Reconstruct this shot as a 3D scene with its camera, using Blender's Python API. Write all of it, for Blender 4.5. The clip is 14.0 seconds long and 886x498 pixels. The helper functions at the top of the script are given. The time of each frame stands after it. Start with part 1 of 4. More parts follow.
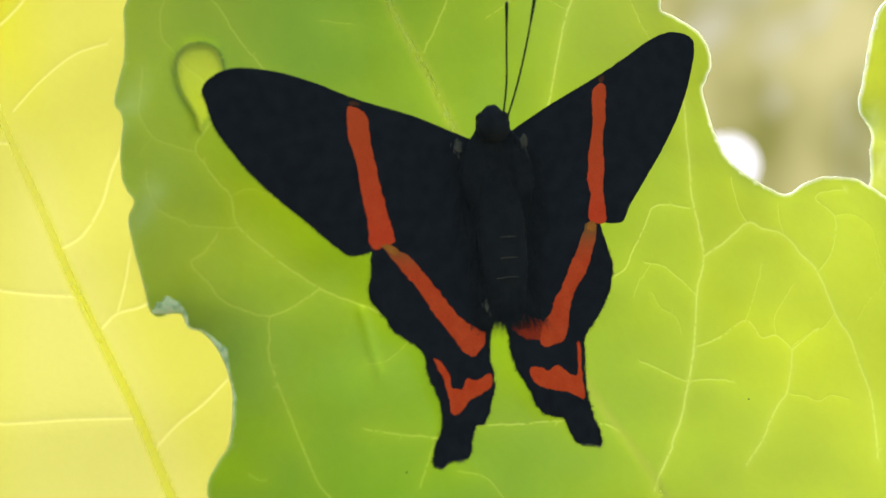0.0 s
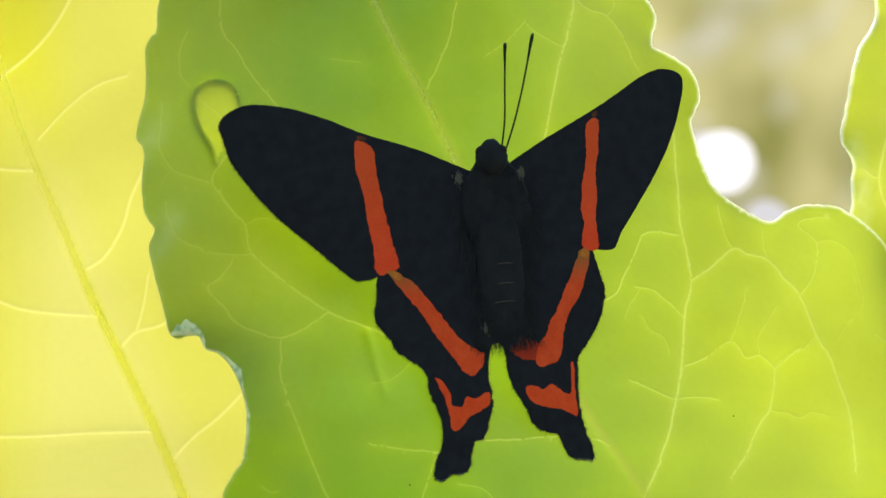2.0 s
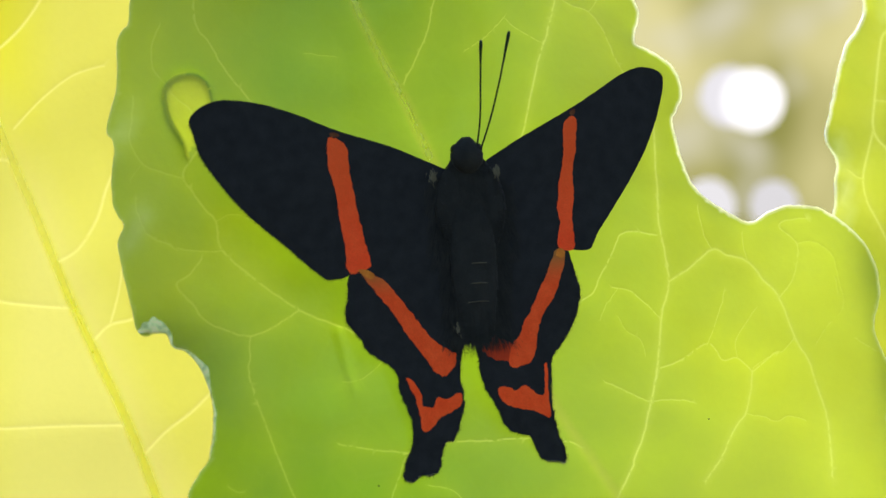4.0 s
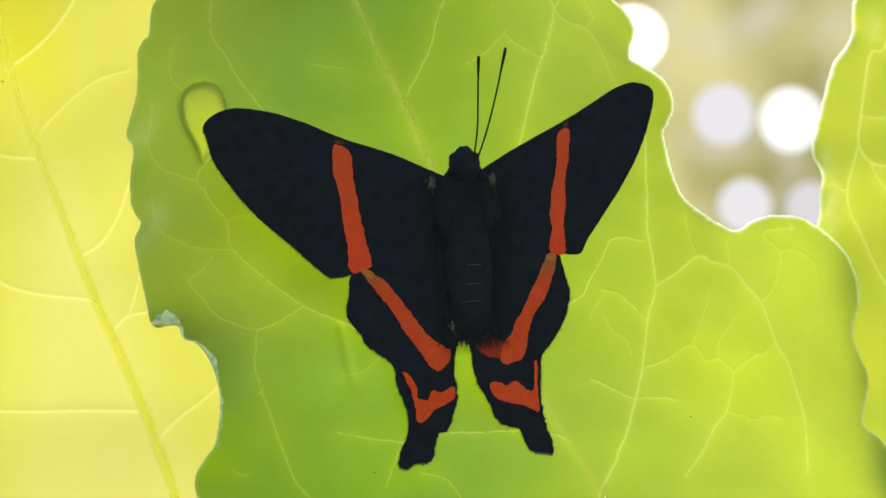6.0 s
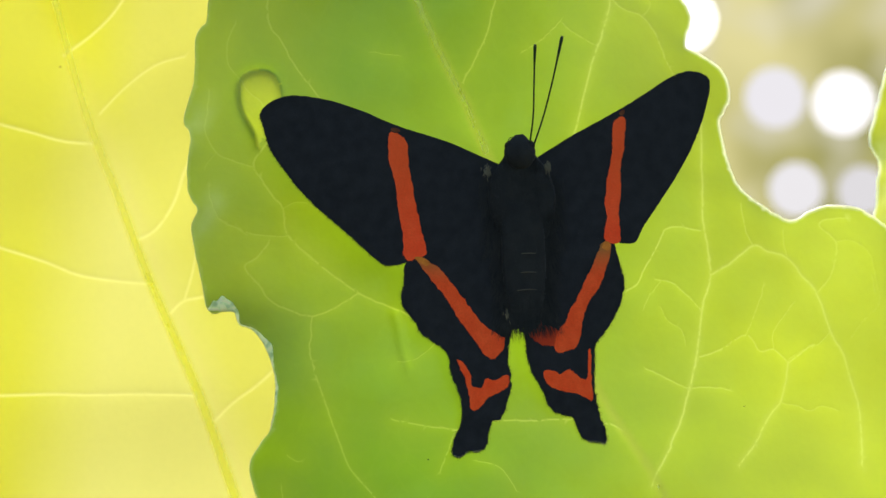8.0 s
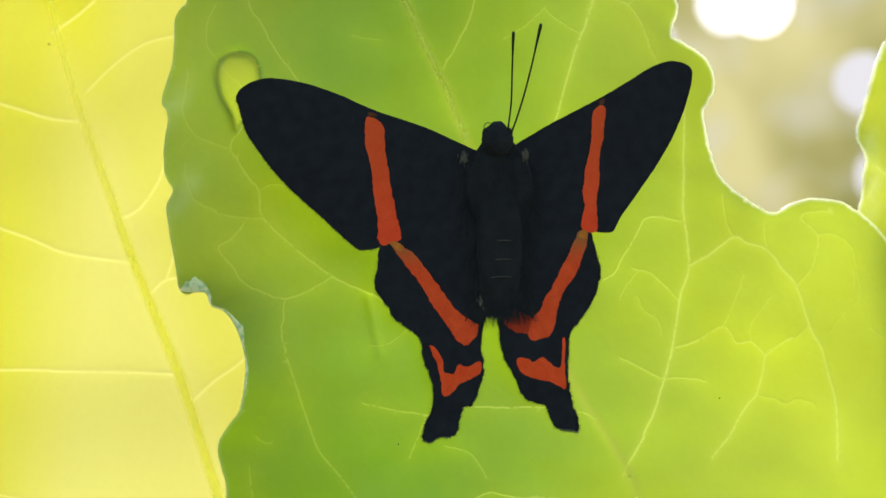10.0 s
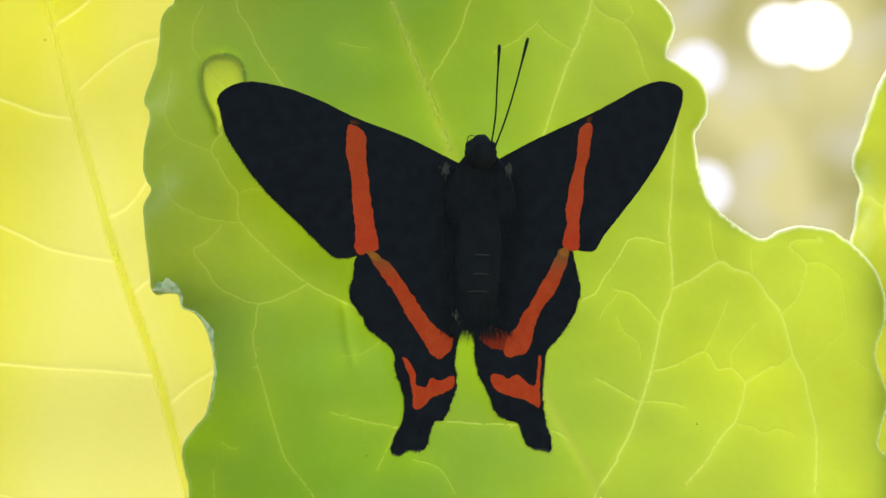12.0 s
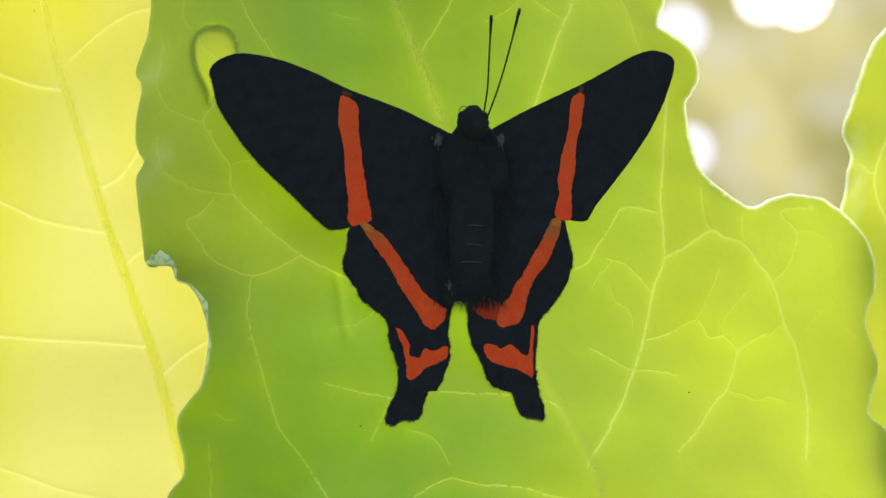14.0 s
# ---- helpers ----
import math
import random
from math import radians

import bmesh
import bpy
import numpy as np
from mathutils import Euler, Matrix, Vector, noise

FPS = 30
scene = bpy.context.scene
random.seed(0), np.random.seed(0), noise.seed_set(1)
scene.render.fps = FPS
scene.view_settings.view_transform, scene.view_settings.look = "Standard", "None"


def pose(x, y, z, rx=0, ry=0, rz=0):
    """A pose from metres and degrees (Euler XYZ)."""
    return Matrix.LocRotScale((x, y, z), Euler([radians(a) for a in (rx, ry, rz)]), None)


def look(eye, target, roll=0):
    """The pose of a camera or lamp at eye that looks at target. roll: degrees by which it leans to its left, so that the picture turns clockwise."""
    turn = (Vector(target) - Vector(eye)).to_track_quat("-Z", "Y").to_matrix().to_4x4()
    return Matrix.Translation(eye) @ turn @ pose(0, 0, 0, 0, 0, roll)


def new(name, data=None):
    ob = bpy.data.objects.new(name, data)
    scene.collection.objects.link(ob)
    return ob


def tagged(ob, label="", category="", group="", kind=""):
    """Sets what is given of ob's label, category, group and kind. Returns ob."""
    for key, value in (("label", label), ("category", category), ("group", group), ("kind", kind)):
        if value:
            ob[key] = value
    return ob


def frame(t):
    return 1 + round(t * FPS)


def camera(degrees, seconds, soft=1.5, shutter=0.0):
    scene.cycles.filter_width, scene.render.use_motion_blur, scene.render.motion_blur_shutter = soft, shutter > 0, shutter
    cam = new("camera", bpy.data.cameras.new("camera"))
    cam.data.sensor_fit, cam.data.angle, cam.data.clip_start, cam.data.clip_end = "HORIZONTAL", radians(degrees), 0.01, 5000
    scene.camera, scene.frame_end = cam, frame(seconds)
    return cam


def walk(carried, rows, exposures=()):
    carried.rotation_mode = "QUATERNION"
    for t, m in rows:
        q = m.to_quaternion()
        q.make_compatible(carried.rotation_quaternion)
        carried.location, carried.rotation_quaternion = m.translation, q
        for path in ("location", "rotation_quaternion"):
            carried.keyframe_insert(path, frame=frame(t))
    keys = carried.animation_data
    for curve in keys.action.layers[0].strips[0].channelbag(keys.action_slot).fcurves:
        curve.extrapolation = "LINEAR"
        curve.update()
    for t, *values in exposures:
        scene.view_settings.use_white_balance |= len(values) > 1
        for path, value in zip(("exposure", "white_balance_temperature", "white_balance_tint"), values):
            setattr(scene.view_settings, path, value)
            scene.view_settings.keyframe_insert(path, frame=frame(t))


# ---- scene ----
# ---- camera and its walk ----
from mathutils.geometry import delaunay_2d_cdt

MM = 0.001
LEAF_HEIGHT = 1.3
cam = camera(28.0, 14.0)
cam.data.dof.use_dof = True
cam.data.dof.focus_distance = 0.150
cam.data.dof.aperture_fstop = 50.0
PATH = [
    (0, (-0.01194, -0.13596, 1.29805), (0.1454, 1.8562, 1.3778), -6.18),
    (0.5, (-0.01294, -0.14020, 1.29839), (0.1276, 1.8519, 1.4079), -6.38),
    (1, (-0.01108, -0.14517, 1.29846), (0.1567, 1.8458, 1.3863), -6.54),
    (1.5, (-0.01201, -0.14455, 1.29910), (0.1480, 1.8474, 1.3806), -6.41),
    (2, (-0.01200, -0.14452, 1.29950), (0.1382, 1.8481, 1.3832), -6.00),
    (2.5, (-0.01132, -0.14456, 1.29914), (0.1387, 1.8489, 1.3578), -5.72),
    (3, (-0.00916, -0.14427, 1.29994), (0.1261, 1.8498, 1.3737), -5.00),
    (3.5, (-0.00870, -0.14281, 1.30121), (0.1387, 1.8485, 1.4145), -5.26),
    (3.7, (-0.00897, -0.14270, 1.30118), (0.1339, 1.8512, 1.3632), -5.28),
    (5.8, (-0.00663, -0.15251, 1.30124), (0.0885, 1.8446, 1.3517), -4.09),
    (6, (-0.00620, -0.15240, 1.30129), (0.0916, 1.8445, 1.3556), -4.10),
    (6.5, (-0.00679, -0.15180, 1.30222), (0.0605, 1.8467, 1.3406), -3.94),
    (7, (-0.00656, -0.15263, 1.30178), (0.0534, 1.8461, 1.3392), -3.73),
    (7.5, (-0.00620, -0.15272, 1.30191), (0.0501, 1.8462, 1.3359), -3.87),
    (8, (-0.00669, -0.15260, 1.30188), (0.0351, 1.8466, 1.3390), -3.64),
    (8.2, (-0.00703, -0.15295, 1.30172), (0.0304, 1.8466, 1.3212), -3.71),
    (10.3, (-0.00023, -0.15259, 1.30208), (-0.0098, 1.8473, 1.3194), -1.84),
    (10.5, (0.00073, -0.15239, 1.30124), (-0.0131, 1.8474, 1.3225), -1.27),
    (11, (0.00177, -0.15240, 1.30119), (-0.0265, 1.8474, 1.3129), -0.52),
    (11.5, (0.00257, -0.15180, 1.30125), (-0.0507, 1.8475, 1.2927), -0.42),
    (12, (0.00383, -0.15139, 1.30161), (-0.0417, 1.8478, 1.3382), 0.07),
    (12.5, (0.00130, -0.15093, 1.30165), (-0.0887, 1.8470, 1.2915), 0.01),
    (13, (-0.00003, -0.15164, 1.30256), (-0.0970, 1.8460, 1.2952), -0.12),
    (13.5, (0.00191, -0.15150, 1.30223), (-0.0500, 1.8478, 1.2995), -0.43),
    (14, (0.00305, -0.15171, 1.30225), (-0.0241, 1.8481, 1.2973), -0.24),
]
walk(cam, [(t, look(eye, target, roll)) for t, eye, target, roll in PATH])

# ---- world, sun, exposure ----
SUN_AZIMUTH, SUN_ELEVATION = 0.0, 42.0   # degrees to the right of +y, and above the horizon
world = bpy.data.worlds.new("sky")
scene.world = world
world.use_nodes = True
wn = world.node_tree.nodes
sky = wn.new("ShaderNodeTexSky")
sky.sky_type = "NISHITA"
sky.sun_disc = False
sky.sun_elevation = radians(SUN_ELEVATION)
sky.sun_rotation = radians(SUN_AZIMUTH)
world.node_tree.links.new(sky.outputs[0], wn["Background"].inputs[0])
wn["Background"].inputs[1].default_value = 0.12
sun_data = bpy.data.lights.new("sun", "SUN")
sun_data.energy, sun_data.angle, sun_data.color = 2.2, radians(50.0), (1.0, 0.96, 0.86)
sun = new("sun", sun_data)
to_sun = Vector((math.sin(radians(SUN_AZIMUTH)) * math.cos(radians(SUN_ELEVATION)),
                 math.cos(radians(SUN_AZIMUTH)) * math.cos(radians(SUN_ELEVATION)), math.sin(radians(SUN_ELEVATION))))
sun.matrix_world = look(to_sun * 10, (0, 0, 0))
scene.view_settings.exposure = 1.35


# ---- materials ----
def material(name):
    m = bpy.data.materials.new(name)
    m.use_nodes = True
    m.node_tree.nodes.clear()
    return m, m.node_tree.nodes, m.node_tree.links


def node(nodes, kind, **values):
    n = nodes.new(kind)
    for key, value in values.items():
        n.inputs[key.replace("_", " ")].default_value = value
    return n


def blend_of(nodes, links, a, b, factor, mode="MIX"):
    """A colour mix node; a, b and factor are sockets or values."""
    n = nodes.new("ShaderNodeMix")
    n.data_type, n.blend_type = "RGBA", mode
    for socket, value in ((n.inputs[0], factor), (n.inputs[6], a), (n.inputs[7], b)):
        if isinstance(value, bpy.types.NodeSocket):
            links.new(value, socket)
        else:
            socket.default_value = (*value, 1) if isinstance(value, tuple) else value
    return n.outputs[2]


def ranged(nodes, links, source, low, high, to_low=0.0, to_high=1.0):
    n = node(nodes, "ShaderNodeMapRange", From_Min=low, From_Max=high, To_Min=to_low, To_Max=to_high)
    links.new(source, n.inputs["Value"])
    return n.outputs[0]


def leaf_material(name, through_colour, through_pale, vein_colour, rib_colour, back_colour, cell, patch=70.0):
    """A living leaf: light comes through the blade, paler along the veins, with a fine net of veinlets and a waxy skin."""
    m, nodes, links = material(name)
    where = nodes.new("ShaderNodeTexCoord").outputs["Object"]
    big = node(nodes, "ShaderNodeTexNoise", Scale=patch, Detail=3.0, Roughness=0.5)
    fine = node(nodes, "ShaderNodeTexNoise", Scale=1400.0, Detail=3.0)
    warp = node(nodes, "ShaderNodeTexNoise", Scale=500.0, Detail=2.0)
    for n in (big, fine, warp):
        links.new(where, n.inputs["Vector"])
    bent = nodes.new("ShaderNodeVectorMath")
    bent.operation = "MULTIPLY_ADD"
    links.new(warp.outputs["Color"], bent.inputs[0])
    bent.inputs[1].default_value = (0.0012,) * 3
    links.new(where, bent.inputs[2])
    net = nodes.new("ShaderNodeTexVoronoi")
    net.feature = "DISTANCE_TO_EDGE"
    net.inputs["Scale"].default_value = cell
    links.new(bent.outputs[0], net.inputs["Vector"])
    lines = ranged(nodes, links, net.outputs["Distance"], 0.0, 0.07, 1.0, 0.0)
    vein = nodes.new("ShaderNodeAttribute")
    vein.attribute_name = "vein"
    rib = nodes.new("ShaderNodeAttribute")
    rib.attribute_name = "rib"
    tone = nodes.new("ShaderNodeAttribute")
    tone.attribute_name = "tone"
    shift = nodes.new("ShaderNodeMath")
    shift.operation = "ADD"
    shift.use_clamp = True
    links.new(tone.outputs["Fac"], shift.inputs[0])
    links.new(ranged(nodes, links, big.outputs["Fac"], 0.3, 0.72, -0.08, 0.08), shift.inputs[1])
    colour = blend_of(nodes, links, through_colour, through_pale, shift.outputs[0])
    colour = blend_of(nodes, links, colour, (0.75, 0.8, 0.7), ranged(nodes, links, fine.outputs["Fac"], 0.35, 0.75, 0.0, 0.10), "MULTIPLY")
    some = nodes.new("ShaderNodeMath")
    some.operation = "MULTIPLY"
    links.new(lines, some.inputs[0])
    some.inputs[1].default_value = 0.012
    colour = blend_of(nodes, links, colour, vein_colour, some.outputs[0])
    colour = blend_of(nodes, links, colour, vein_colour, vein.outputs["Fac"])
    colour = blend_of(nodes, links, colour, rib_colour, rib.outputs["Fac"])
    # backlight along the margin, put into the colour as a near-white rim
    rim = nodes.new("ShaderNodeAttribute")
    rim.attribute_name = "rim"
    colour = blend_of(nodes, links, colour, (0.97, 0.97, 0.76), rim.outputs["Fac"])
    bump = node(nodes, "ShaderNodeBump", Strength=0.15, Distance=0.00012)
    links.new(fine.outputs["Fac"], bump.inputs["Height"])
    front = node(nodes, "ShaderNodeBsdfDiffuse", Roughness=0.6)
    # surface sheen, put into the skin colour by a vertex mask
    painted_sheen = nodes.new("ShaderNodeAttribute")
    painted_sheen.attribute_name = "painted_sheen"
    skin_colour = blend_of(nodes, links, back_colour, (0.16, 0.20, 0.09), vein.outputs["Fac"])
    skin_colour = blend_of(nodes, links, skin_colour, (0.32, 0.40, 0.28), ranged(nodes, links, big.outputs["Fac"], 0.42, 0.62, 0.0, 0.9), "MULTIPLY")
    links.new(blend_of(nodes, links, skin_colour, (0.30, 0.33, 0.30), painted_sheen.outputs["Fac"]), front.inputs["Color"])
    back = nodes.new("ShaderNodeBsdfTranslucent")
    links.new(colour, back.inputs["Color"])
    gloss = node(nodes, "ShaderNodeBsdfGlossy", Roughness=0.42, Color=(1, 1, 1, 1))
    for n in (front, back, gloss):
        links.new(bump.outputs[0], n.inputs["Normal"])
    add = nodes.new("ShaderNodeAddShader")
    links.new(front.outputs[0], add.inputs[0])
    links.new(back.outputs[0], add.inputs[1])
    skin = node(nodes, "ShaderNodeFresnel", IOR=1.28)
    mix = nodes.new("ShaderNodeMixShader")
    links.new(skin.outputs[0], mix.inputs[0])
    links.new(add.outputs[0], mix.inputs[1])
    links.new(gloss.outputs[0], mix.inputs[2])
    links.new(mix.outputs[0], nodes.new("ShaderNodeOutputMaterial").inputs[0])
    return m


def plain_material(name, dark, light, scale, roughness=0.7, sheen=0.0, bump_size=0.00005, stretch=(1, 1, 1), metallic=0.0):
    """A surface between two tones with grain at two scales."""
    m, nodes, links = material(name)
    place = nodes.new("ShaderNodeMapping")
    place.inputs["Scale"].default_value = stretch
    links.new(nodes.new("ShaderNodeTexCoord").outputs["Object"], place.inputs[0])
    big = node(nodes, "ShaderNodeTexNoise", Scale=scale, Detail=4.0)
    fine = node(nodes, "ShaderNodeTexNoise", Scale=scale * 9, Detail=3.0)
    for n in (big, fine):
        links.new(place.outputs[0], n.inputs["Vector"])
    colour = blend_of(nodes, links, dark, light, ranged(nodes, links, big.outputs["Fac"], 0.3, 0.7))
    colour = blend_of(nodes, links, colour, (0.6, 0.6, 0.6), ranged(nodes, links, fine.outputs["Fac"], 0.35, 0.75, 0.0, 0.4), "MULTIPLY")
    body = node(nodes, "ShaderNodeBsdfPrincipled", Roughness=roughness, Metallic=metallic)
    body.inputs["Sheen Weight"].default_value = sheen
    body.inputs["Specular IOR Level"].default_value = 0.15
    links.new(colour, body.inputs["Base Color"])
    bump = node(nodes, "ShaderNodeBump", Strength=0.5, Distance=bump_size)
    links.new(fine.outputs["Fac"], bump.inputs["Height"])
    links.new(bump.outputs[0], body.inputs["Normal"])
    links.new(body.outputs[0], nodes.new("ShaderNodeOutputMaterial").inputs[0])
    return m


def glow_material(name, colour, strength):
    m, nodes, links = material(name)
    e = node(nodes, "ShaderNodeEmission", Color=(*colour, 1), Strength=strength)
    links.new(e.outputs[0], nodes.new("ShaderNodeOutputMaterial").inputs[0])
    return m


def distance_material(name):
    """Woodland far out of focus, its sunlight put in as a glow: olive, straw and grey masses."""
    m, nodes, links = material(name)
    where = nodes.new("ShaderNodeTexCoord").outputs["Object"]
    place = nodes.new("ShaderNodeMapping")
    place.inputs["Scale"].default_value = (1.0, 1.0, 0.8)
    links.new(where, place.inputs[0])
    big = node(nodes, "ShaderNodeTexNoise", Scale=3.2, Detail=1.5, Roughness=0.5)
    mid = node(nodes, "ShaderNodeTexNoise", Scale=7.0, Detail=0.5)
    links.new(place.outputs[0], big.inputs["Vector"])
    links.new(where, mid.inputs["Vector"])
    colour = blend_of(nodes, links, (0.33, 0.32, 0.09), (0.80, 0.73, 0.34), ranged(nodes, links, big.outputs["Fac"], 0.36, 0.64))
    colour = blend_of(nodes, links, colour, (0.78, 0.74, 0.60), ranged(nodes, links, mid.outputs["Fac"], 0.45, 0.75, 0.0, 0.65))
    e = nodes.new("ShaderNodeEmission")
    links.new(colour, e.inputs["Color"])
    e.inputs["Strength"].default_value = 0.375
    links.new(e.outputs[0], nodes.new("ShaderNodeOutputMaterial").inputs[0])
    return m


LEAF_GREEN = leaf_material("green_leaf", (0.119, 0.237, 0.003), (0.398, 0.482, 0.016), (0.53, 0.59, 0.12), (0.29, 0.355, 0.026), (0.05, 0.085, 0.03), 330.0)
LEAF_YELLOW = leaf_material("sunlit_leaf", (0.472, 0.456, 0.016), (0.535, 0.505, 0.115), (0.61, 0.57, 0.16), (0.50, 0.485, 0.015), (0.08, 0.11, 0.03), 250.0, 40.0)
LEAF_LIME = leaf_material("lime_leaf", (0.33, 0.42, 0.012), (0.50, 0.53, 0.022), (0.62, 0.66, 0.14), (0.45, 0.5, 0.06), (0.06, 0.10, 0.03), 300.0)
# edge colour raised to near white to carry the backlit glow
LIT_EDGE = leaf_material("lit_leaf_edge", (0.92, 0.93, 0.66), (0.96, 0.96, 0.75), (0.8, 0.85, 0.4), (0.8, 0.85, 0.4), (0.25, 0.3, 0.16), 900.0)
EDGE_GREEN = leaf_material("leaf_edge_green", (0.48, 0.58, 0.07), (0.55, 0.65, 0.11), (0.4, 0.5, 0.1), (0.4, 0.5, 0.1), (0.06, 0.10, 0.02), 900.0)
CURLED = leaf_material("curled_leaf_edge", (0.26, 0.36, 0.16), (0.50, 0.58, 0.36), (0.5, 0.5, 0.4), (0.5, 0.5, 0.4), (0.80, 0.76, 0.42), 1500.0, 1500.0)
RIB = leaf_material("leaf_rib", (0.93, 0.95, 0.86), (0.96, 0.97, 0.90), (0.95, 0.95, 0.8), (0.95, 0.95, 0.8), (0.05, 0.07, 0.03), 900.0)
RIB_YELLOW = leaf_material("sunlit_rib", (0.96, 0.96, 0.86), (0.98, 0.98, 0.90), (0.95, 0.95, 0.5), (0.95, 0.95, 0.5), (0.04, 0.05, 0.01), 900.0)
SHADE_TUBE = leaf_material("shade_tube_skin", (0.34, 0.48, 0.05), (0.42, 0.56, 0.07), (0.3, 0.4, 0.06), (0.3, 0.4, 0.06), (0.04, 0.07, 0.02), 900.0)
def fading_material(name, tan, red):
    """Scales that turn from tan to red along the band."""
    m = plain_material(name, red[0], red[1], 900.0, 0.8, 0.0, 0.00003)
    nodes, links = m.node_tree.nodes, m.node_tree.links
    body = next(n for n in nodes if n.type == "BSDF_PRINCIPLED")
    fade = nodes.new("ShaderNodeAttribute")
    fade.attribute_name = "fade"
    links.new(blend_of(nodes, links, body.inputs["Base Color"].links[0].from_socket, tan, fade.outputs["Fac"]), body.inputs["Base Color"])
    return m


HIND_RED = fading_material("hindwing_red_scales", (0.34, 0.135, 0.028), ((0.80, 0.070, 0.011), (0.90, 0.100, 0.018)))
TAN = plain_material("tan_scales", (0.50, 0.135, 0.016), (0.66, 0.22, 0.024), 900.0, 0.8)
BROWN = plain_material("brown_scales", (0.075, 0.025, 0.010), (0.14, 0.05, 0.018), 900.0, 0.8)
RED_DARK = plain_material("dusky_red_scales", (0.44, 0.040, 0.010), (0.66, 0.060, 0.014), 1100.0, 0.85)
RING = plain_material("dusty_ring", (0.062, 0.055, 0.036), (0.11, 0.10, 0.065), 1500.0, 0.9)
WING_BLACK = plain_material("black_wing", (0.0108, 0.0119, 0.0122), (0.0172, 0.0187, 0.0190), 900.0, 0.8, 0.03, 0.00003)
WING_RED = plain_material("red_scales", (0.86, 0.070, 0.010), (0.95, 0.105, 0.018), 900.0, 0.8, 0.0, 0.00003)
FORE_RED = fading_material("forewing_red_scales", (0.62, 0.105, 0.016), ((0.90, 0.066, 0.012), (0.97, 0.095, 0.020)))
DUSK = plain_material("dusky_hair", (0.017, 0.0185, 0.0165), (0.030, 0.0315, 0.0265), 700.0, 0.9, 0.04, 0.00012)
FUR = plain_material("black_fur", (0.0130, 0.0140, 0.0125), (0.0215, 0.0225, 0.0190), 700.0, 0.9, 0.04, 0.00012)
PALE = plain_material("pale_scales", (0.095, 0.082, 0.046), (0.150, 0.130, 0.075), 900.0, 0.8)
TAIL_TIP = plain_material("pale_tail_scales", (0.32, 0.32, 0.14), (0.50, 0.49, 0.24), 900.0, 0.8)
ANTENNA = plain_material("dark_green_antenna", (0.006, 0.020, 0.013), (0.012, 0.034, 0.022), 2000.0, 0.5)
EYE = plain_material("dark_eye", (0.008, 0.008, 0.007), (0.016, 0.015, 0.012), 2000.0, 0.6)
BARK = plain_material("green_bark", (0.06, 0.075, 0.03), (0.13, 0.13, 0.06), 120.0, 0.8, 0.0, 0.0004)
SOIL = plain_material("leaf_litter", (0.05, 0.035, 0.02), (0.13, 0.10, 0.05), 2.0, 0.95, 0.0, 0.01)


# ---- building helpers ----
def smooth(points, per=6, closed=False):
    """A curve through the points (Catmull-Rom), as a list of tuples."""
    p = [Vector(q) for q in points]
    out, n = [], len(p)
    for i in range(n if closed else n - 1):
        if closed:
            a, b, c, d = p[i - 1], p[i], p[(i + 1) % n], p[(i + 2) % n]
        else:
            a, b, c, d = p[max(i - 1, 0)], p[i], p[i + 1], p[min(i + 2, n - 1)]
        for k in range(per):
            t = k / per
            out.append(0.5 * (2 * b + (c - a) * t + (2 * a - 5 * b + 4 * c - d) * t * t + (3 * b - a - 3 * c + d) * t ** 3))
    if not closed:
        out.append(p[-1])
    return [tuple(q) for q in out]


def mesh_object(name, bm, mat, parent=None, label="", flat=False):
    me = bpy.data.meshes.new(name)
    bm.to_mesh(me)
    bm.free()
    me.materials.append(mat)
    for f in me.polygons:
        f.use_smooth = not flat
    ob = new(name, me)
    ob.parent = parent
    if label:
        tagged(ob, label)
    return ob


def part(name, bm, mat, parent, label=""):
    return mesh_object(name, bm, mat, parent, label)


def world_point(x, y, z):
    """Millimetres about the leaf to metres."""
    return Vector((x * MM, y * MM, LEAF_HEIGHT + z * MM))


def tube(bm, points, radii, sides=8, squash=1.0):
    """A tapered tube along points (Vectors), closed at both ends."""
    rings = []
    for i, p in enumerate(points):
        d = (points[min(i + 1, len(points) - 1)] - points[max(i - 1, 0)]).normalized()
        side = d.cross(Vector((0, 1, 0)))
        side = side.normalized() if side.length > 1e-4 else Vector((1, 0, 0))
        up = side.cross(d).normalized()
        rings.append([bm.verts.new(p + radii[i] * (math.cos(a) * side + squash * math.sin(a) * up))
                      for a in (2 * math.pi * k / sides for k in range(sides))])
    for a, b in zip(rings, rings[1:]):
        for k in range(sides):
            bm.faces.new((a[k], a[(k + 1) % sides], b[(k + 1) % sides], b[k]))
    bm.faces.new(rings[0][::-1])
    bm.faces.new(rings[-1])


def inside(p, outline):
    x, z = p
    odd, j = False, len(outline) - 1
    for i in range(len(outline)):
        (xa, za), (xb, zb) = outline[i], outline[j]
        if (za > z) != (zb > z) and x < (xb - xa) * (z - za) / (zb - za) + xa:
            odd = not odd
        j = i
    return odd


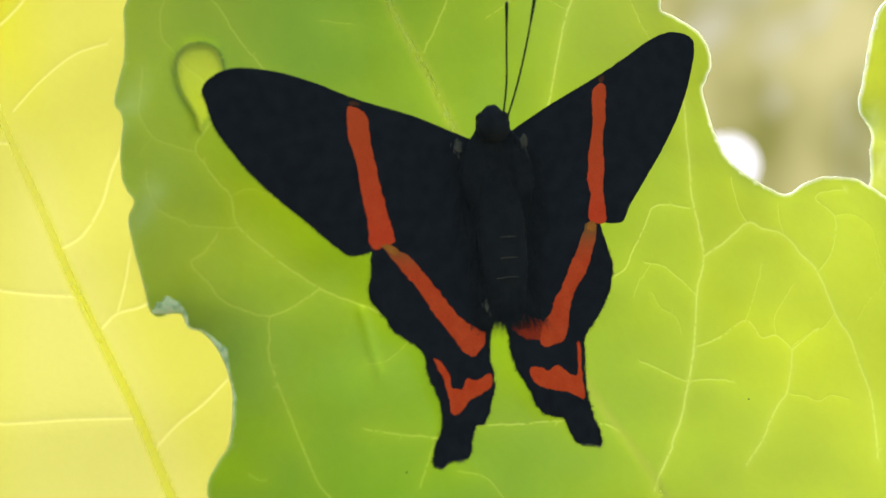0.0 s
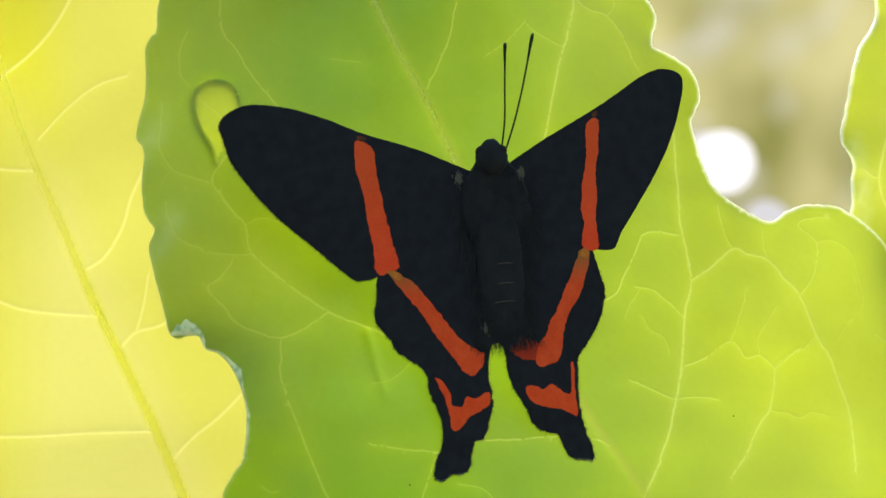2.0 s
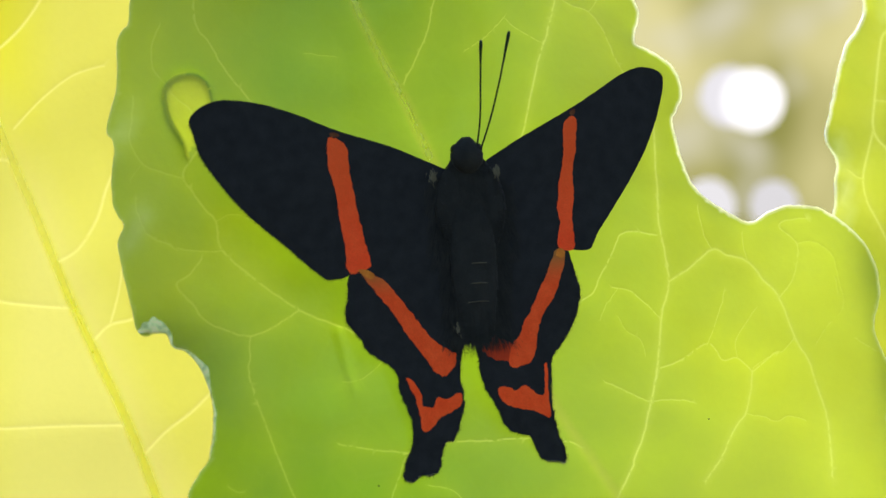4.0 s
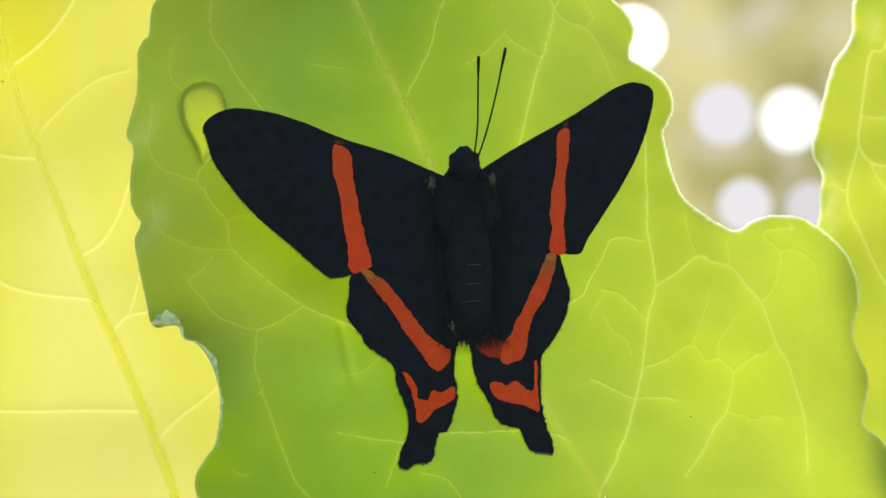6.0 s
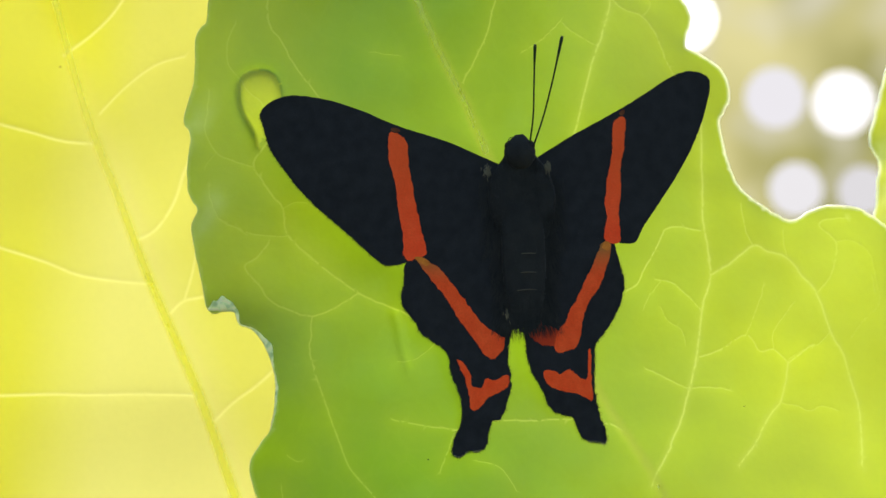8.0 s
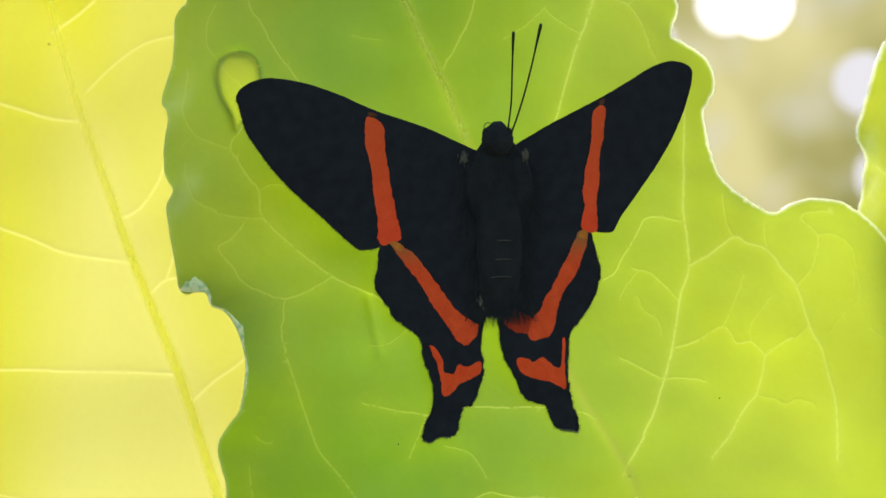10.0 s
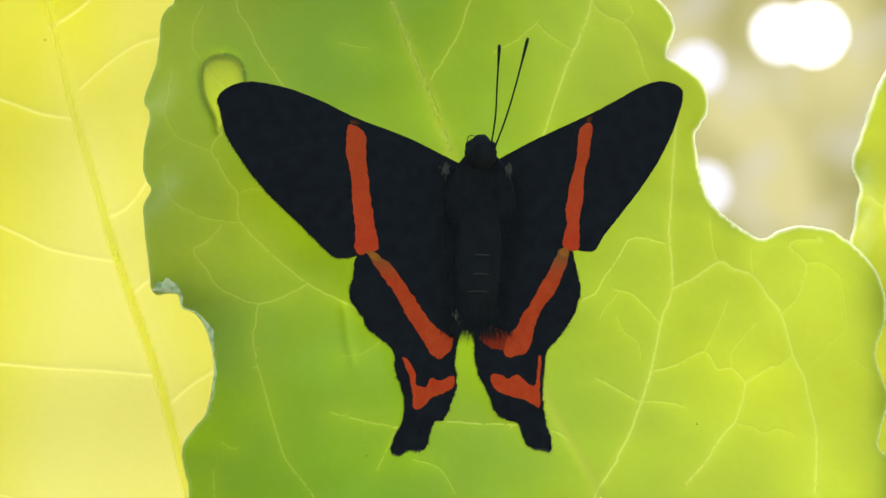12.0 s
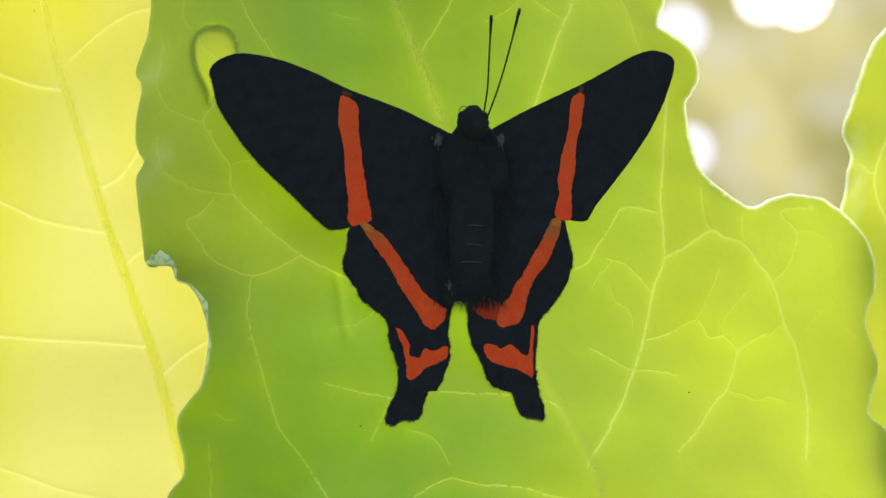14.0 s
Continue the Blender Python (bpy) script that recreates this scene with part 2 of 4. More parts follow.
def flat_net(outline, step, extra=()):
    """Triangles that fill an outline, with a grid of inner points and any extra ones."""
    xs, zs = [p[0] for p in outline], [p[1] for p in outline]
    pts = list(outline)
    ring = np.array(outline)
    row, z = 0, min(zs)
    while z < max(zs):
        x = min(xs) + (row % 2) * step / 2
        while x < max(xs):
            if inside((x, z), outline) and np.min(np.hypot(ring[:, 0] - x, ring[:, 1] - z)) > step * 0.4:
                pts.append((x, z))
            x += step
        row, z = row + 1, z + step * 0.87
    pts += [p for p in extra if inside(p, outline)]
    verts, _, faces, _, _, _ = delaunay_2d_cdt([Vector(p) for p in pts], [], [list(range(len(outline)))], 1, 1e-4)
    return verts, faces


def nearest_on(line, x, z):
    """Distance from a point to a polyline, as numpy arrays."""
    best = np.full(len(x), 1e9)
    for (xa, za), (xb, zb) in zip(line, line[1:]):
        dx, dz = xb - xa, zb - za
        t = np.clip(((x - xa) * dx + (z - za) * dz) / (dx * dx + dz * dz + 1e-9), 0, 1)
        best = np.minimum(best, np.hypot(x - xa - t * dx, z - za - t * dz))
    return best


def leaf_blade(name, outline, veins, rib, depth, step, mat, parent, relief=0.03, tone=lambda x, z: 0.5, creases=(), lit_rim=lambda x, z: 0.0, painted_sheen=lambda x, z: 0.0, quilt=0.0, rib_fade=None):
    """The blade as one sheet with its veins raised and paler. depth(x, z, d): millimetres, d being the distance from the margin."""
    extra = []
    for width, line in veins + [rib] + [(0.22, c) for c in creases]:
        for (xa, za), (xb, zb) in zip(line, line[1:]):
            length = math.hypot(xb - xa, zb - za)
            nx, nz = -(zb - za) / max(length, 1e-6), (xb - xa) / max(length, 1e-6)
            steps = max(1, int(length / 0.28))
            for k in range(steps):
                t = k / steps
                for s in (-2.2, -1.0, 0.0, 1.0, 2.2):
                    extra.append((xa + (xb - xa) * t + nx * s * width, za + (zb - za) * t + nz * s * width))
    for (xa, za), (xb, zb) in zip(outline, outline[1:] + outline[:1]):
        k = max(math.hypot(xb - xa, zb - za), 1e-6)
        for s in (0.16, -0.16, 0.34, -0.34):
            extra.append(((xa + xb) / 2 - (zb - za) / k * s, (za + zb) / 2 + (xb - xa) / k * s))
    verts, faces = flat_net(outline, step, extra)
    x, z = np.array([v.x for v in verts]), np.array([v.y for v in verts])
    rim = nearest_on(list(outline) + [outline[0]], x, z)
    vein = np.zeros(len(x))
    away = nearest_on(rib[1], x, z)
    for width, line in veins:
        away = np.minimum(away, nearest_on(line, x, z) + 0.4 * max(0.0, 0.06 - width) / 0.06)
        vein = np.maximum(vein, np.clip(1.25 - nearest_on(line, x, z) / (width * 1.4), 0, 1) * min(0.78, 0.20 + width * 5.0))
    for width, line in veins:
        if width >= 0.06:   # the larger veins of the lobe lie in a soft pale band
            vein = np.maximum(vein, 0.11 * np.exp(-(nearest_on(line, x, z) / 0.30) ** 2) * np.clip((x - 4.0) / 8.0, 0, 1))
    vein = vein * np.clip(0.72 + x / 50.0, 0.48, 1.0) if quilt else vein   # the veins stand out most in the lobe
    edge = np.clip(1.0 - rim / 0.24, 0, 1) * np.array([lit_rim(a, b) for a, b in zip(x, z)])
    along = np.clip(1.2 - nearest_on(rib[1], x, z) / (rib[0] * 1.6), 0, 1)
    along = along * along * (3 - 2 * along)
    if rib_fade:
        along = along * np.clip((rib_fade[0] - z) / rib_fade[1], 0.3, 1.0)
    near = np.exp(-away / 0.9)   # the blade swells between its veins and pales beside them
    places = [world_point(a, depth(a, b, d) - relief * v - 0.05 * w - quilt * c, b) for a, b, d, v, w, c in zip(x, z, rim, vein, along, near)]
    me = bpy.data.meshes.new(name)
    me.from_pydata(places, [], [list(f) for f in faces])
    for key, values in (("vein", vein), ("rib", along * 0.9), ("rim", edge), ("painted_sheen", [painted_sheen(a, b) for a, b in zip(x, z)]), ("tone", np.array([tone(a, b) for a, b in zip(x, z)]) + 4.0 * quilt * (near - 0.3))):
        me.attributes.new(key, "FLOAT", "POINT").data.foreach_set("value", np.array(values))
    me.materials.append(mat)
    for f in me.polygons:
        f.use_smooth = True
    ob = new(name, me)
    ob.parent = parent
    return ob


def shade_tube(name, line, depth, radius, behind, mat, parent):
    """A tube added behind the leaf, away from the viewer, to shade a line; tapers to both ends."""
    bm = bmesh.new()
    n = len(line) - 1
    radii = [radius * (0.25 + 0.75 * math.sin(math.pi * min(max(i / n, 0.02), 0.98)) ** 0.5) for i in range(n + 1)]
    tube(bm, [world_point(x, depth(x, z, 9.0) + behind, z) for x, z in line], [r * MM for r in radii], 8)
    return part(name, bm, mat, parent)


def specks(name, places, depth, radius, mat, parent):
    """Small flattened grains lying on a leaf."""
    for x, z in places:
        bm = bmesh.new()
        bmesh.ops.create_icosphere(bm, subdivisions=2, radius=radius * MM * random.uniform(0.7, 1.2))
        for v in bm.verts:
            v.co = Vector((v.co.x * 1.2, v.co.y * 0.5, v.co.z)) * (1 + 0.3 * noise.noise(v.co * 9000))
        bmesh.ops.translate(bm, verts=bm.verts, vec=world_point(x, depth(x, z) - radius * 0.2, z))
        part(name, bm, mat, parent)


def curled_edge(line, depth, widths, mat, parent):
    """The margin rolled over towards the viewer, showing the paler upper side of the blade."""
    bm = bmesh.new()
    rows = []
    for i, (x, z) in enumerate(line):
        (xa, za), (xb, zb) = line[max(i - 1, 0)], line[min(i + 1, len(line) - 1)]
        dx, dz = xb - xa, zb - za
        k = math.hypot(dx, dz)
        nx, nz = -dz / k, dx / k
        w = widths[i] * max(0.2, 0.95 + 0.45 * wave(x, z, 0.45, 3.3))
        base = depth(x, z, 0.0)
        rows.append([bm.verts.new(world_point(x + nx * w * a, base - w * b, z + nz * w * a))
                     for a, b in ((0.0, 0.0), (-0.06, 0.22), (0.08, 0.42), (0.40, 0.50), (0.75, 0.42), (1.0, 0.28))])
    for a, b in zip(rows, rows[1:]):
        for k in range(len(a) - 1):
            bm.faces.new((a[k], b[k], b[k + 1], a[k + 1]))
    return part("curled_edge", bm, mat, parent, "curled margin showing its pale upper side")


def midrib(line, depth, r0, r1, swell, mat, parent):
    """The raised main rib: an arch along the blade on the viewer's side, its feet sunk into the leaf."""
    bm = bmesh.new()
    n = len(line)
    rows = []
    for i, (x, z) in enumerate(line):
        (xa, za), (xb, zb) = line[max(i - 1, 0)], line[min(i + 1, n - 1)]
        k = max(math.hypot(xb - xa, zb - za), 1e-6)
        nx, nz = -(zb - za) / k, (xb - xa) / k
        r = r0 + (r1 - r0) * i / n
        rows.append([bm.verts.new(world_point(x + nx * r * math.cos(a), depth(x + nx * r * math.cos(a), z + nz * r * math.cos(a), 9.0) - 0.02 - swell * r * math.sin(a), z + nz * r * math.cos(a)))
                     for a in (math.pi * q / 6 for q in range(7))])
    for a, b in zip(rows, rows[1:]):
        for q in range(6):
            bm.faces.new((a[q], a[q + 1], b[q + 1], b[q]))
    return part("midrib", bm, mat, parent)


def margin(name, line, depth, radius, mat, parent):
    """The rounded edge of a leaf along part of its outline."""
    bm = bmesh.new()
    pts = [world_point(x, depth(x, z, 0.0), z) for x, z in line]
    tube(bm, pts, [radius * MM * (0.75 + 0.5 * noise.noise(p * 900)) for p in pts], 6)
    return part(name, bm, mat, parent)


def thing(name, at, label, category, group="", kind=""):
    ob = new(name)
    ob.location = at
    ob.empty_display_size = 0.01
    return tagged(ob, label, category, group, kind)


def wave(x, z, size, seed=0.0):
    return noise.noise(Vector((x / size + seed, z / size - seed, seed)))


def bump_at(x, z, cx, cz, sx, sz):
    return math.exp(-((x - cx) / sx) ** 2 - ((z - cz) / sz) ** 2)


# ---- ground and distance ----
bm = bmesh.new()
bmesh.ops.create_grid(bm, x_segments=60, y_segments=60, size=60)
for v in bm.verts:
    v.co.z = 0.05 * noise.noise(v.co * 0.6) - 0.02
tagged(mesh_object("ground", bm, SOIL), "brown forest soil covered with leaf litter", "ground", kind="structure")

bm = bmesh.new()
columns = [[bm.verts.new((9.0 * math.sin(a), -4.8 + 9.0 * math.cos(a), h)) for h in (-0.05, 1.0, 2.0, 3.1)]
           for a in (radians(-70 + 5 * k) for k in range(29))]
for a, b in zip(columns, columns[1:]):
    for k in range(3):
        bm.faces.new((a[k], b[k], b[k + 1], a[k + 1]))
tagged(mesh_object("backdrop", bm, distance_material("far_woodland_glow")), "glowing backdrop of olive and straw coloured woodland far out of focus", "backdrop", kind="structure")


def sky_gap(x, z, y, r, strength, tint):
    """A glowing disc before the far woodland, standing for a gap of bright sky."""
    bm = bmesh.new()
    ring = [bm.verts.new((x + r * math.cos(a) * (1 + 0.06 * noise.noise(Vector((x * 9, z * 9, a)))), y, z + r * math.sin(a)))
            for a in (2 * math.pi * k / 20 for k in range(20))]
    bm.faces.new(ring)
    return tagged(mesh_object("sky_gap", bm, glow_material("gap_light", tint, strength)),
                  "bright gap of sky between distant leaves", "sky gap", "gaps in the far canopy", "structure")


MOVING = {}   # what is keyed in motions()
# discs placed and sized to fit the camera's view
for gap in ((0.495, 1.793, 3.95, 0.064, 0.42),
            (0.514, 1.518, 3.95, 0.062, 0.42), (-0.32, 2.18, 3.95, 0.10, 0.9)):
    sky_gap(*gap, (0.98, 0.95, 0.98))
MOVING["lilac_gap"] = sky_gap(0.872, 1.680, 3.95, 0.072, 0.34, (0.98, 0.95, 1.0))
MOVING["white_gap"] = sky_gap(1.022, 1.655, 3.92, 0.074, 0.50, (0.98, 0.95, 0.98))
MOVING["grey_gap"] = sky_gap(0.905, 1.464, 3.95, 0.064, 0.34, (0.98, 0.95, 0.98))
MOVING["pale_gap"] = sky_gap(1.060, 1.452, 3.95, 0.058, 0.30, (0.98, 0.95, 0.98))
MOVING["high_gap"] = sky_gap(0.722, 1.872, 3.95, 0.072, 1.0, (0.98, 0.95, 0.98))
MOVING["low_gap"] = sky_gap(0.620, 1.875, 3.96, 0.066, 0.7, (0.98, 0.95, 0.98))


# ---- the leaves ----
HOOK_LINE = smooth([(-16.33, 18.12), (-16.38, 18.81), (-16.49, 19.66), (-16.88, 20.39), (-17.48, 20.76), (-18.30, 20.85), (-18.99, 20.71), (-19.59, 20.27), (-19.92, 19.64), (-19.96, 18.83), (-19.82, 17.87), (-19.55, 17.00), (-19.15, 16.25), (-18.83, 15.56), (-18.67, 14.91), (-18.61, 14.31)], 4)
CREASE_LINE = smooth([(-7.99, -0.61), (-7.72, -1.95), (-7.59, -3.28), (-7.06, -5.70)], 3)


def line_gap(line, x, z):
    """Distance from one point to a polyline."""
    return float(nearest_on(line, np.array([x]), np.array([z]))[0])


def leaf_bend(x, z):
    """The blade rolls forward below the notch and falls back along the gap."""
    return (-1.7 * bump_at(x, z, -20.0, -8.0, 7.5, 13.0) + 0.4 * bump_at(x, z, 30.0, 8.0, 8.0, 6.5) + 3.0 * bump_at(x, z, 22.0, 28.0, 10.0, 10.0)
            + 1.2 * bump_at(x, z, 25.0, 16.0, 6.0, 6.0) + 1.1 * bump_at(x, z, -24.0, 12.0, 7.0, 10.0))


def front_depth(x, z, d=9.0):
    a, b, c, e, f, g = 0.9269, 0.31123, 0.14734, 0.00047, 0.00146, -1e-05
    y = a + b * x + c * z + e * x * x + f * x * z + g * z * z + leaf_bend(x, z) + 0.45 * wave(x, z, 9.0, 3.1) + 0.12 * wave(x, z, 3.0, 7.7)
    y -= 0.35 * bump_at(x, z, -16.5, 18.3, 1.6, 2.6)
    if -22 < x < -10 and 12 < z < 25:
        y += 0.18 * math.exp(-(line_gap(HOOK_LINE, x, z) / 0.30) ** 2)
    if -16 < x < -2 and -14 < z < 4:
        y += 0.2 * math.exp(-(line_gap(CREASE_LINE, x, z) / 0.35) ** 2)
    below = 1.4 - 0.266 * (x + 21.3) - z
    if below > 0 and x < -8:
        y -= 0.12 * (1 - math.exp(-below / 0.9)) * min(1.0, max(0.0, (-8.0 - x) / 7.0))
    rolled = bump_at(x, z, -20.5, -5.0, 5.0, 9.0) * max(0.0, 1 - d / 4.5) ** 1.2
    return y - 1.5 * rolled + 0.35 * wave(x, z, 2.4, 1.7) * max(0.0, 1 - d / 1.6) ** 2


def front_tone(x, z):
    """Shading put into the colour: deeper green on one side, lime towards the lobe."""
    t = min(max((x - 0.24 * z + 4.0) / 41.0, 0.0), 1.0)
    # inside the hook the colour is paled to stand for brighter light
    blister_light = 0.8 if -22 < x < -10 and 12 < z < 25 and inside((x, z), HOOK_LINE) else 0.0
    return 0.25 + blister_light + 0.30 * min(max((-11.0 - x) / 11.0, 0.0), 1.0) * min(max((z + 2.0) / 6.0, 0.0), 1.0) + 0.65 * t * t * (3 - 2 * t) + 0.05 * wave(x, z, 11.0, 6.6) + 0.04 * bump_at(x, z, -14.0, 4.0, 6.0, 5.0) + 0.32 * bump_at(x, z, 17.0, 25.5, 8.0, 9.0) - 0.17 * bump_at(x, z, -4.0, 23.5, 9.0, 9.0) - 0.21 * bump_at(x, z, -12.0, -14.0, 9.0, 11.0) - 0.22 * bump_at(x, z, 3.0, -18.0, 13.0, 10.0) + 0.20 * bump_at(x, z, 34.0, -2.0, 10.0, 13.0)


def front_sheen(x, z):
    """Greyish sheen put into the colour in two patches along the margin."""
    t = ((-23.5, 16.6), (-22.9, 9.0))
    return min(0.4, 0.5 * sum(bump_at(x - 0.5 * (z - b), z, a, b, 1.0, 1.9) for a, b in t) * (0.75 + 0.8 * wave(x, z, 1.3, 8.8)))


def side_sheen(x, z):
    """Greyish sheen put into the colour where the margin of the lime leaf curls in."""
    return min(0.7, 0.6 * sum(bump_at(x - 0.25 * (z - b), z, a, b, 0.7, 1.6) for a, b in ((40.7, 11.5), (40.7, 8.1), (40.0, 5.8), (48.1, 25.8))))


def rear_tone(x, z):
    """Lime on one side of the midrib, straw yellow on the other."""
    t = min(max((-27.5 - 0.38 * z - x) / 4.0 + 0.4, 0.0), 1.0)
    # far side deepened: lens vignetting put into the leaf's colour
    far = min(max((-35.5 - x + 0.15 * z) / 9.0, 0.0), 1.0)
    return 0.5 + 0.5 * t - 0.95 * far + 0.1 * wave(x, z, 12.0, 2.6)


def rear_depth(x, z, d=9.0):
    a, b, c = 17.315, -0.058, 0.142
    return a + b * x + c * z + 0.6 * wave(x, z, 12.0, 5.5)


def right_depth(x, z, d=9.0):
    a, b, c = 13.6, 0.1, 0.3
    return a + b * x + c * z + 0.6 * wave(x, z, 8.0, 9.5) + 0.5 * wave(x, z, 2.5, 2.2) * max(0.0, 1 - d / 2) ** 2


def ragged(line, amount, size, seed):
    """A margin with small uneven teeth."""
    return [(x + amount * wave(x, z, size, seed), z + amount * wave(x, z, size, seed + 9.0)) for x, z in line]


LEFT_MARGIN = [(-16.57, 33.06), (-17.39, 32.11), (-17.98, 31.17), (-18.92, 29.73), (-19.79, 29.09), (-20.57, 28.31), (-21.45, 28.01), (-21.99, 27.11), (-22.26, 25.06), (-22.72, 24.61), (-23.27, 23.45), (-23.55, 20.14), (-24.55, 16.87), (-24.10, 15.56), (-24.48, 13.04), (-24.46, 10.57), (-23.83, 9.21), (-24.26, 7.65), (-23.89, 4.74), (-23.07, 0.77), (-21.84, 0.66), (-20.92, 0.48), (-20.60, -0.47), (-19.61, -0.97), (-18.64, -2.25), (-18.10, -3.96), (-17.95, -6.12), (-18.55, -9.10), (-19.95, -10.93), (-20.36, -12.49), (-19.91, -14.73), (-19.95, -16.27), (-21.05, -17.75), (-22.42, -20.20)]
LOW_MARGIN = [(-21.13, -27.06), (-12.22, -32.02), (6.31, -34.11), (26.19, -33.10), (40.21, -28.71), (44.98, -23.55)]
RIGHT_MARGIN = [(43.09, -17.94), (41.30, -14.93), (39.75, -13.40), (40.14, -11.48), (40.96, -9.10), (40.39, -7.13), (40.02, -4.64), (40.97, -2.15), (41.11, 0.31), (40.17, 2.85), (38.35, 4.85), (36.05, 6.38), (33.39, 6.73), (31.25, 6.36), (29.39, 5.56), (27.77, 6.21), (24.73, 8.68), (23.96, 10.24), (23.45, 12.99), (23.29, 15.08), (23.82, 15.93), (24.62, 17.44), (24.67, 19.04), (23.85, 20.63), (22.49, 21.61), (21.24, 22.26), (20.87, 22.66), (21.15, 23.71), (21.79, 25.35), (21.45, 26.67), (20.65, 27.72), (19.89, 28.69), (20.57, 29.76), (20.43, 31.19), (20.35, 32.45), (19.75, 34.00)]
TOP_MARGIN = [(17.12, 38.04), (11.22, 41.69), (-0.11, 43.24), (-9.91, 40.29), (-16.01, 36.28)]
def vein(veins, width, *points):
    """One vein of a leaf: half width and course, in millimetres; the first of a leaf is its midrib."""
    veins.append((width, list(points)))


FRONT_VEINS, REAR_VEINS, SIDE_VEINS = [], [], []
vein(FRONT_VEINS, 0.33, (-9.94, 44.36), (-8.46, 38.38), (-5.95, 31.07), (-4.87, 28.29), (-3.59, 24.68), (-2.07, 20.79), (-0.53, 17.18), (0.30, 14.69), (3.22, 6.81), (6.13, -1.04), (8.90, -7.60), (10.16, -10.16), (11.67, -12.72), (13.18, -15.28), (14.43, -18.08), (14.89, -21.06), (15.53, -23.01), (16.61, -31.08))
vein(FRONT_VEINS, 0.055, (-17.18, 32.78), (-16.50, 29.95), (-17.04, 27.70), (-17.11, 24.92), (-16.12, 23.18), (-15.26, 21.30), (-14.02, 19.41), (-12.09, 16.69))
vein(FRONT_VEINS, 0.04, (-19.84, 24.88), (-20.61, 23.35), (-20.69, 21.55), (-19.82, 20.10), (-19.04, 18.90), (-18.01, 17.94), (-17.74, 16.50))
vein(FRONT_VEINS, 0.06, (-17.93, 14.43), (-19.05, 12.69), (-17.55, 10.02), (-16.78, 8.84), (-16.43, 6.56), (-14.09, 4.11), (-10.89, 1.40), (-7.35, -0.43), (-3.10, -2.86))
vein(FRONT_VEINS, 0.04, (-22.33, 19.20), (-22.65, 17.34), (-22.92, 15.77), (-22.07, 13.96), (-20.66, 13.19), (-19.06, 12.60))
vein(FRONT_VEINS, 0.02, (-23.03, 12.70), (-22.63, 13.34), (-22.07, 13.96))
vein(FRONT_VEINS, 0.03, (-22.74, 11.10), (-22.74, 10.26), (-22.30, 8.75), (-21.96, 8.14), (-20.74, 7.46), (-19.69, 6.75))
vein(FRONT_VEINS, 0.04, (-22.18, 8.35), (-19.87, 7.07), (-18.01, 6.64), (-16.43, 6.56))
vein(FRONT_VEINS, 0.03, (-16.78, 8.98), (-15.32, 9.37), (-13.46, 8.64))
vein(FRONT_VEINS, 0.055, (-10.89, 1.40), (-12.90, 0.33), (-14.86, -0.25), (-16.60, 0.35), (-18.00, 1.15), (-19.00, 2.60), (-20.05, 4.20), (-18.95, 5.00), (-17.95, 6.23))
vein(FRONT_VEINS, 0.05, (-14.86, -0.25), (-15.00, -1.80), (-15.12, -3.40), (-14.40, -6.55), (-13.76, -8.78), (-13.12, -11.02), (-12.37, -13.15), (-10.81, -15.28), (-9.27, -17.68), (-7.97, -19.81), (-6.15, -22.73))
vein(FRONT_VEINS, 0.035, (-17.38, -11.37), (-16.77, -11.92), (-16.26, -11.98))
vein(FRONT_VEINS, 0.035, (-18.00, -13.92), (-17.82, -16.52), (-17.91, -19.35))
vein(FRONT_VEINS, 0.025, (-7.98, -4.61), (-6.40, -4.50), (-5.08, -3.59), (-3.74, -2.54))
vein(FRONT_VEINS, 0.045, (-8.77, -9.35), (-6.14, -10.08), (-3.50, -10.68), (-3.74, -10.76))
vein(FRONT_VEINS, 0.05, (-3.74, -10.76), (-1.76, -10.44), (0.48, -10.26), (3.24, -10.51), (6.54, -10.68), (10.14, -11.42), (11.17, -12.00))
vein(FRONT_VEINS, 0.04, (-3.62, -11.01), (-4.23, -12.46), (-5.09, -14.26))
vein(FRONT_VEINS, 0.03, (-1.90, -13.39), (-0.04, -14.07), (0.94, -15.33), (1.44, -16.33))
vein(FRONT_VEINS, 0.05, (-1.43, -18.94), (0.43, -17.88), (1.93, -17.57), (4.17, -18.20), (7.21, -18.47), (10.52, -19.45), (14.39, -20.07))
vein(FRONT_VEINS, 0.05, (5.14, 33.34), (4.33, 31.04), (3.67, 28.75), (2.40, 25.94), (1.76, 23.71), (0.41, 21.25), (-0.89, 19.10))
vein(FRONT_VEINS, 0.03, (8.68, 24.87), (6.76, 23.18), (4.78, 21.95))
vein(FRONT_VEINS, 0.02, (8.42, 30.22), (8.40, 28.77), (7.66, 27.32))
vein(FRONT_VEINS, 0.06, (11.15, 33.03), (11.92, 31.19), (12.93, 28.72), (13.66, 27.16), (12.65, 23.98), (11.27, 20.86), (9.31, 15.15), (7.99, 11.66))
vein(FRONT_VEINS, 0.04, (15.95, 33.24), (15.24, 31.33), (14.60, 28.78), (13.66, 27.16))
vein(FRONT_VEINS, 0.04, (13.66, 27.16), (14.92, 26.09), (16.68, 25.48), (17.92, 23.71), (18.56, 21.44), (19.53, 19.17))
vein(FRONT_VEINS, 0.03, (16.26, 31.38), (16.77, 28.55), (17.70, 26.64), (16.68, 25.48))
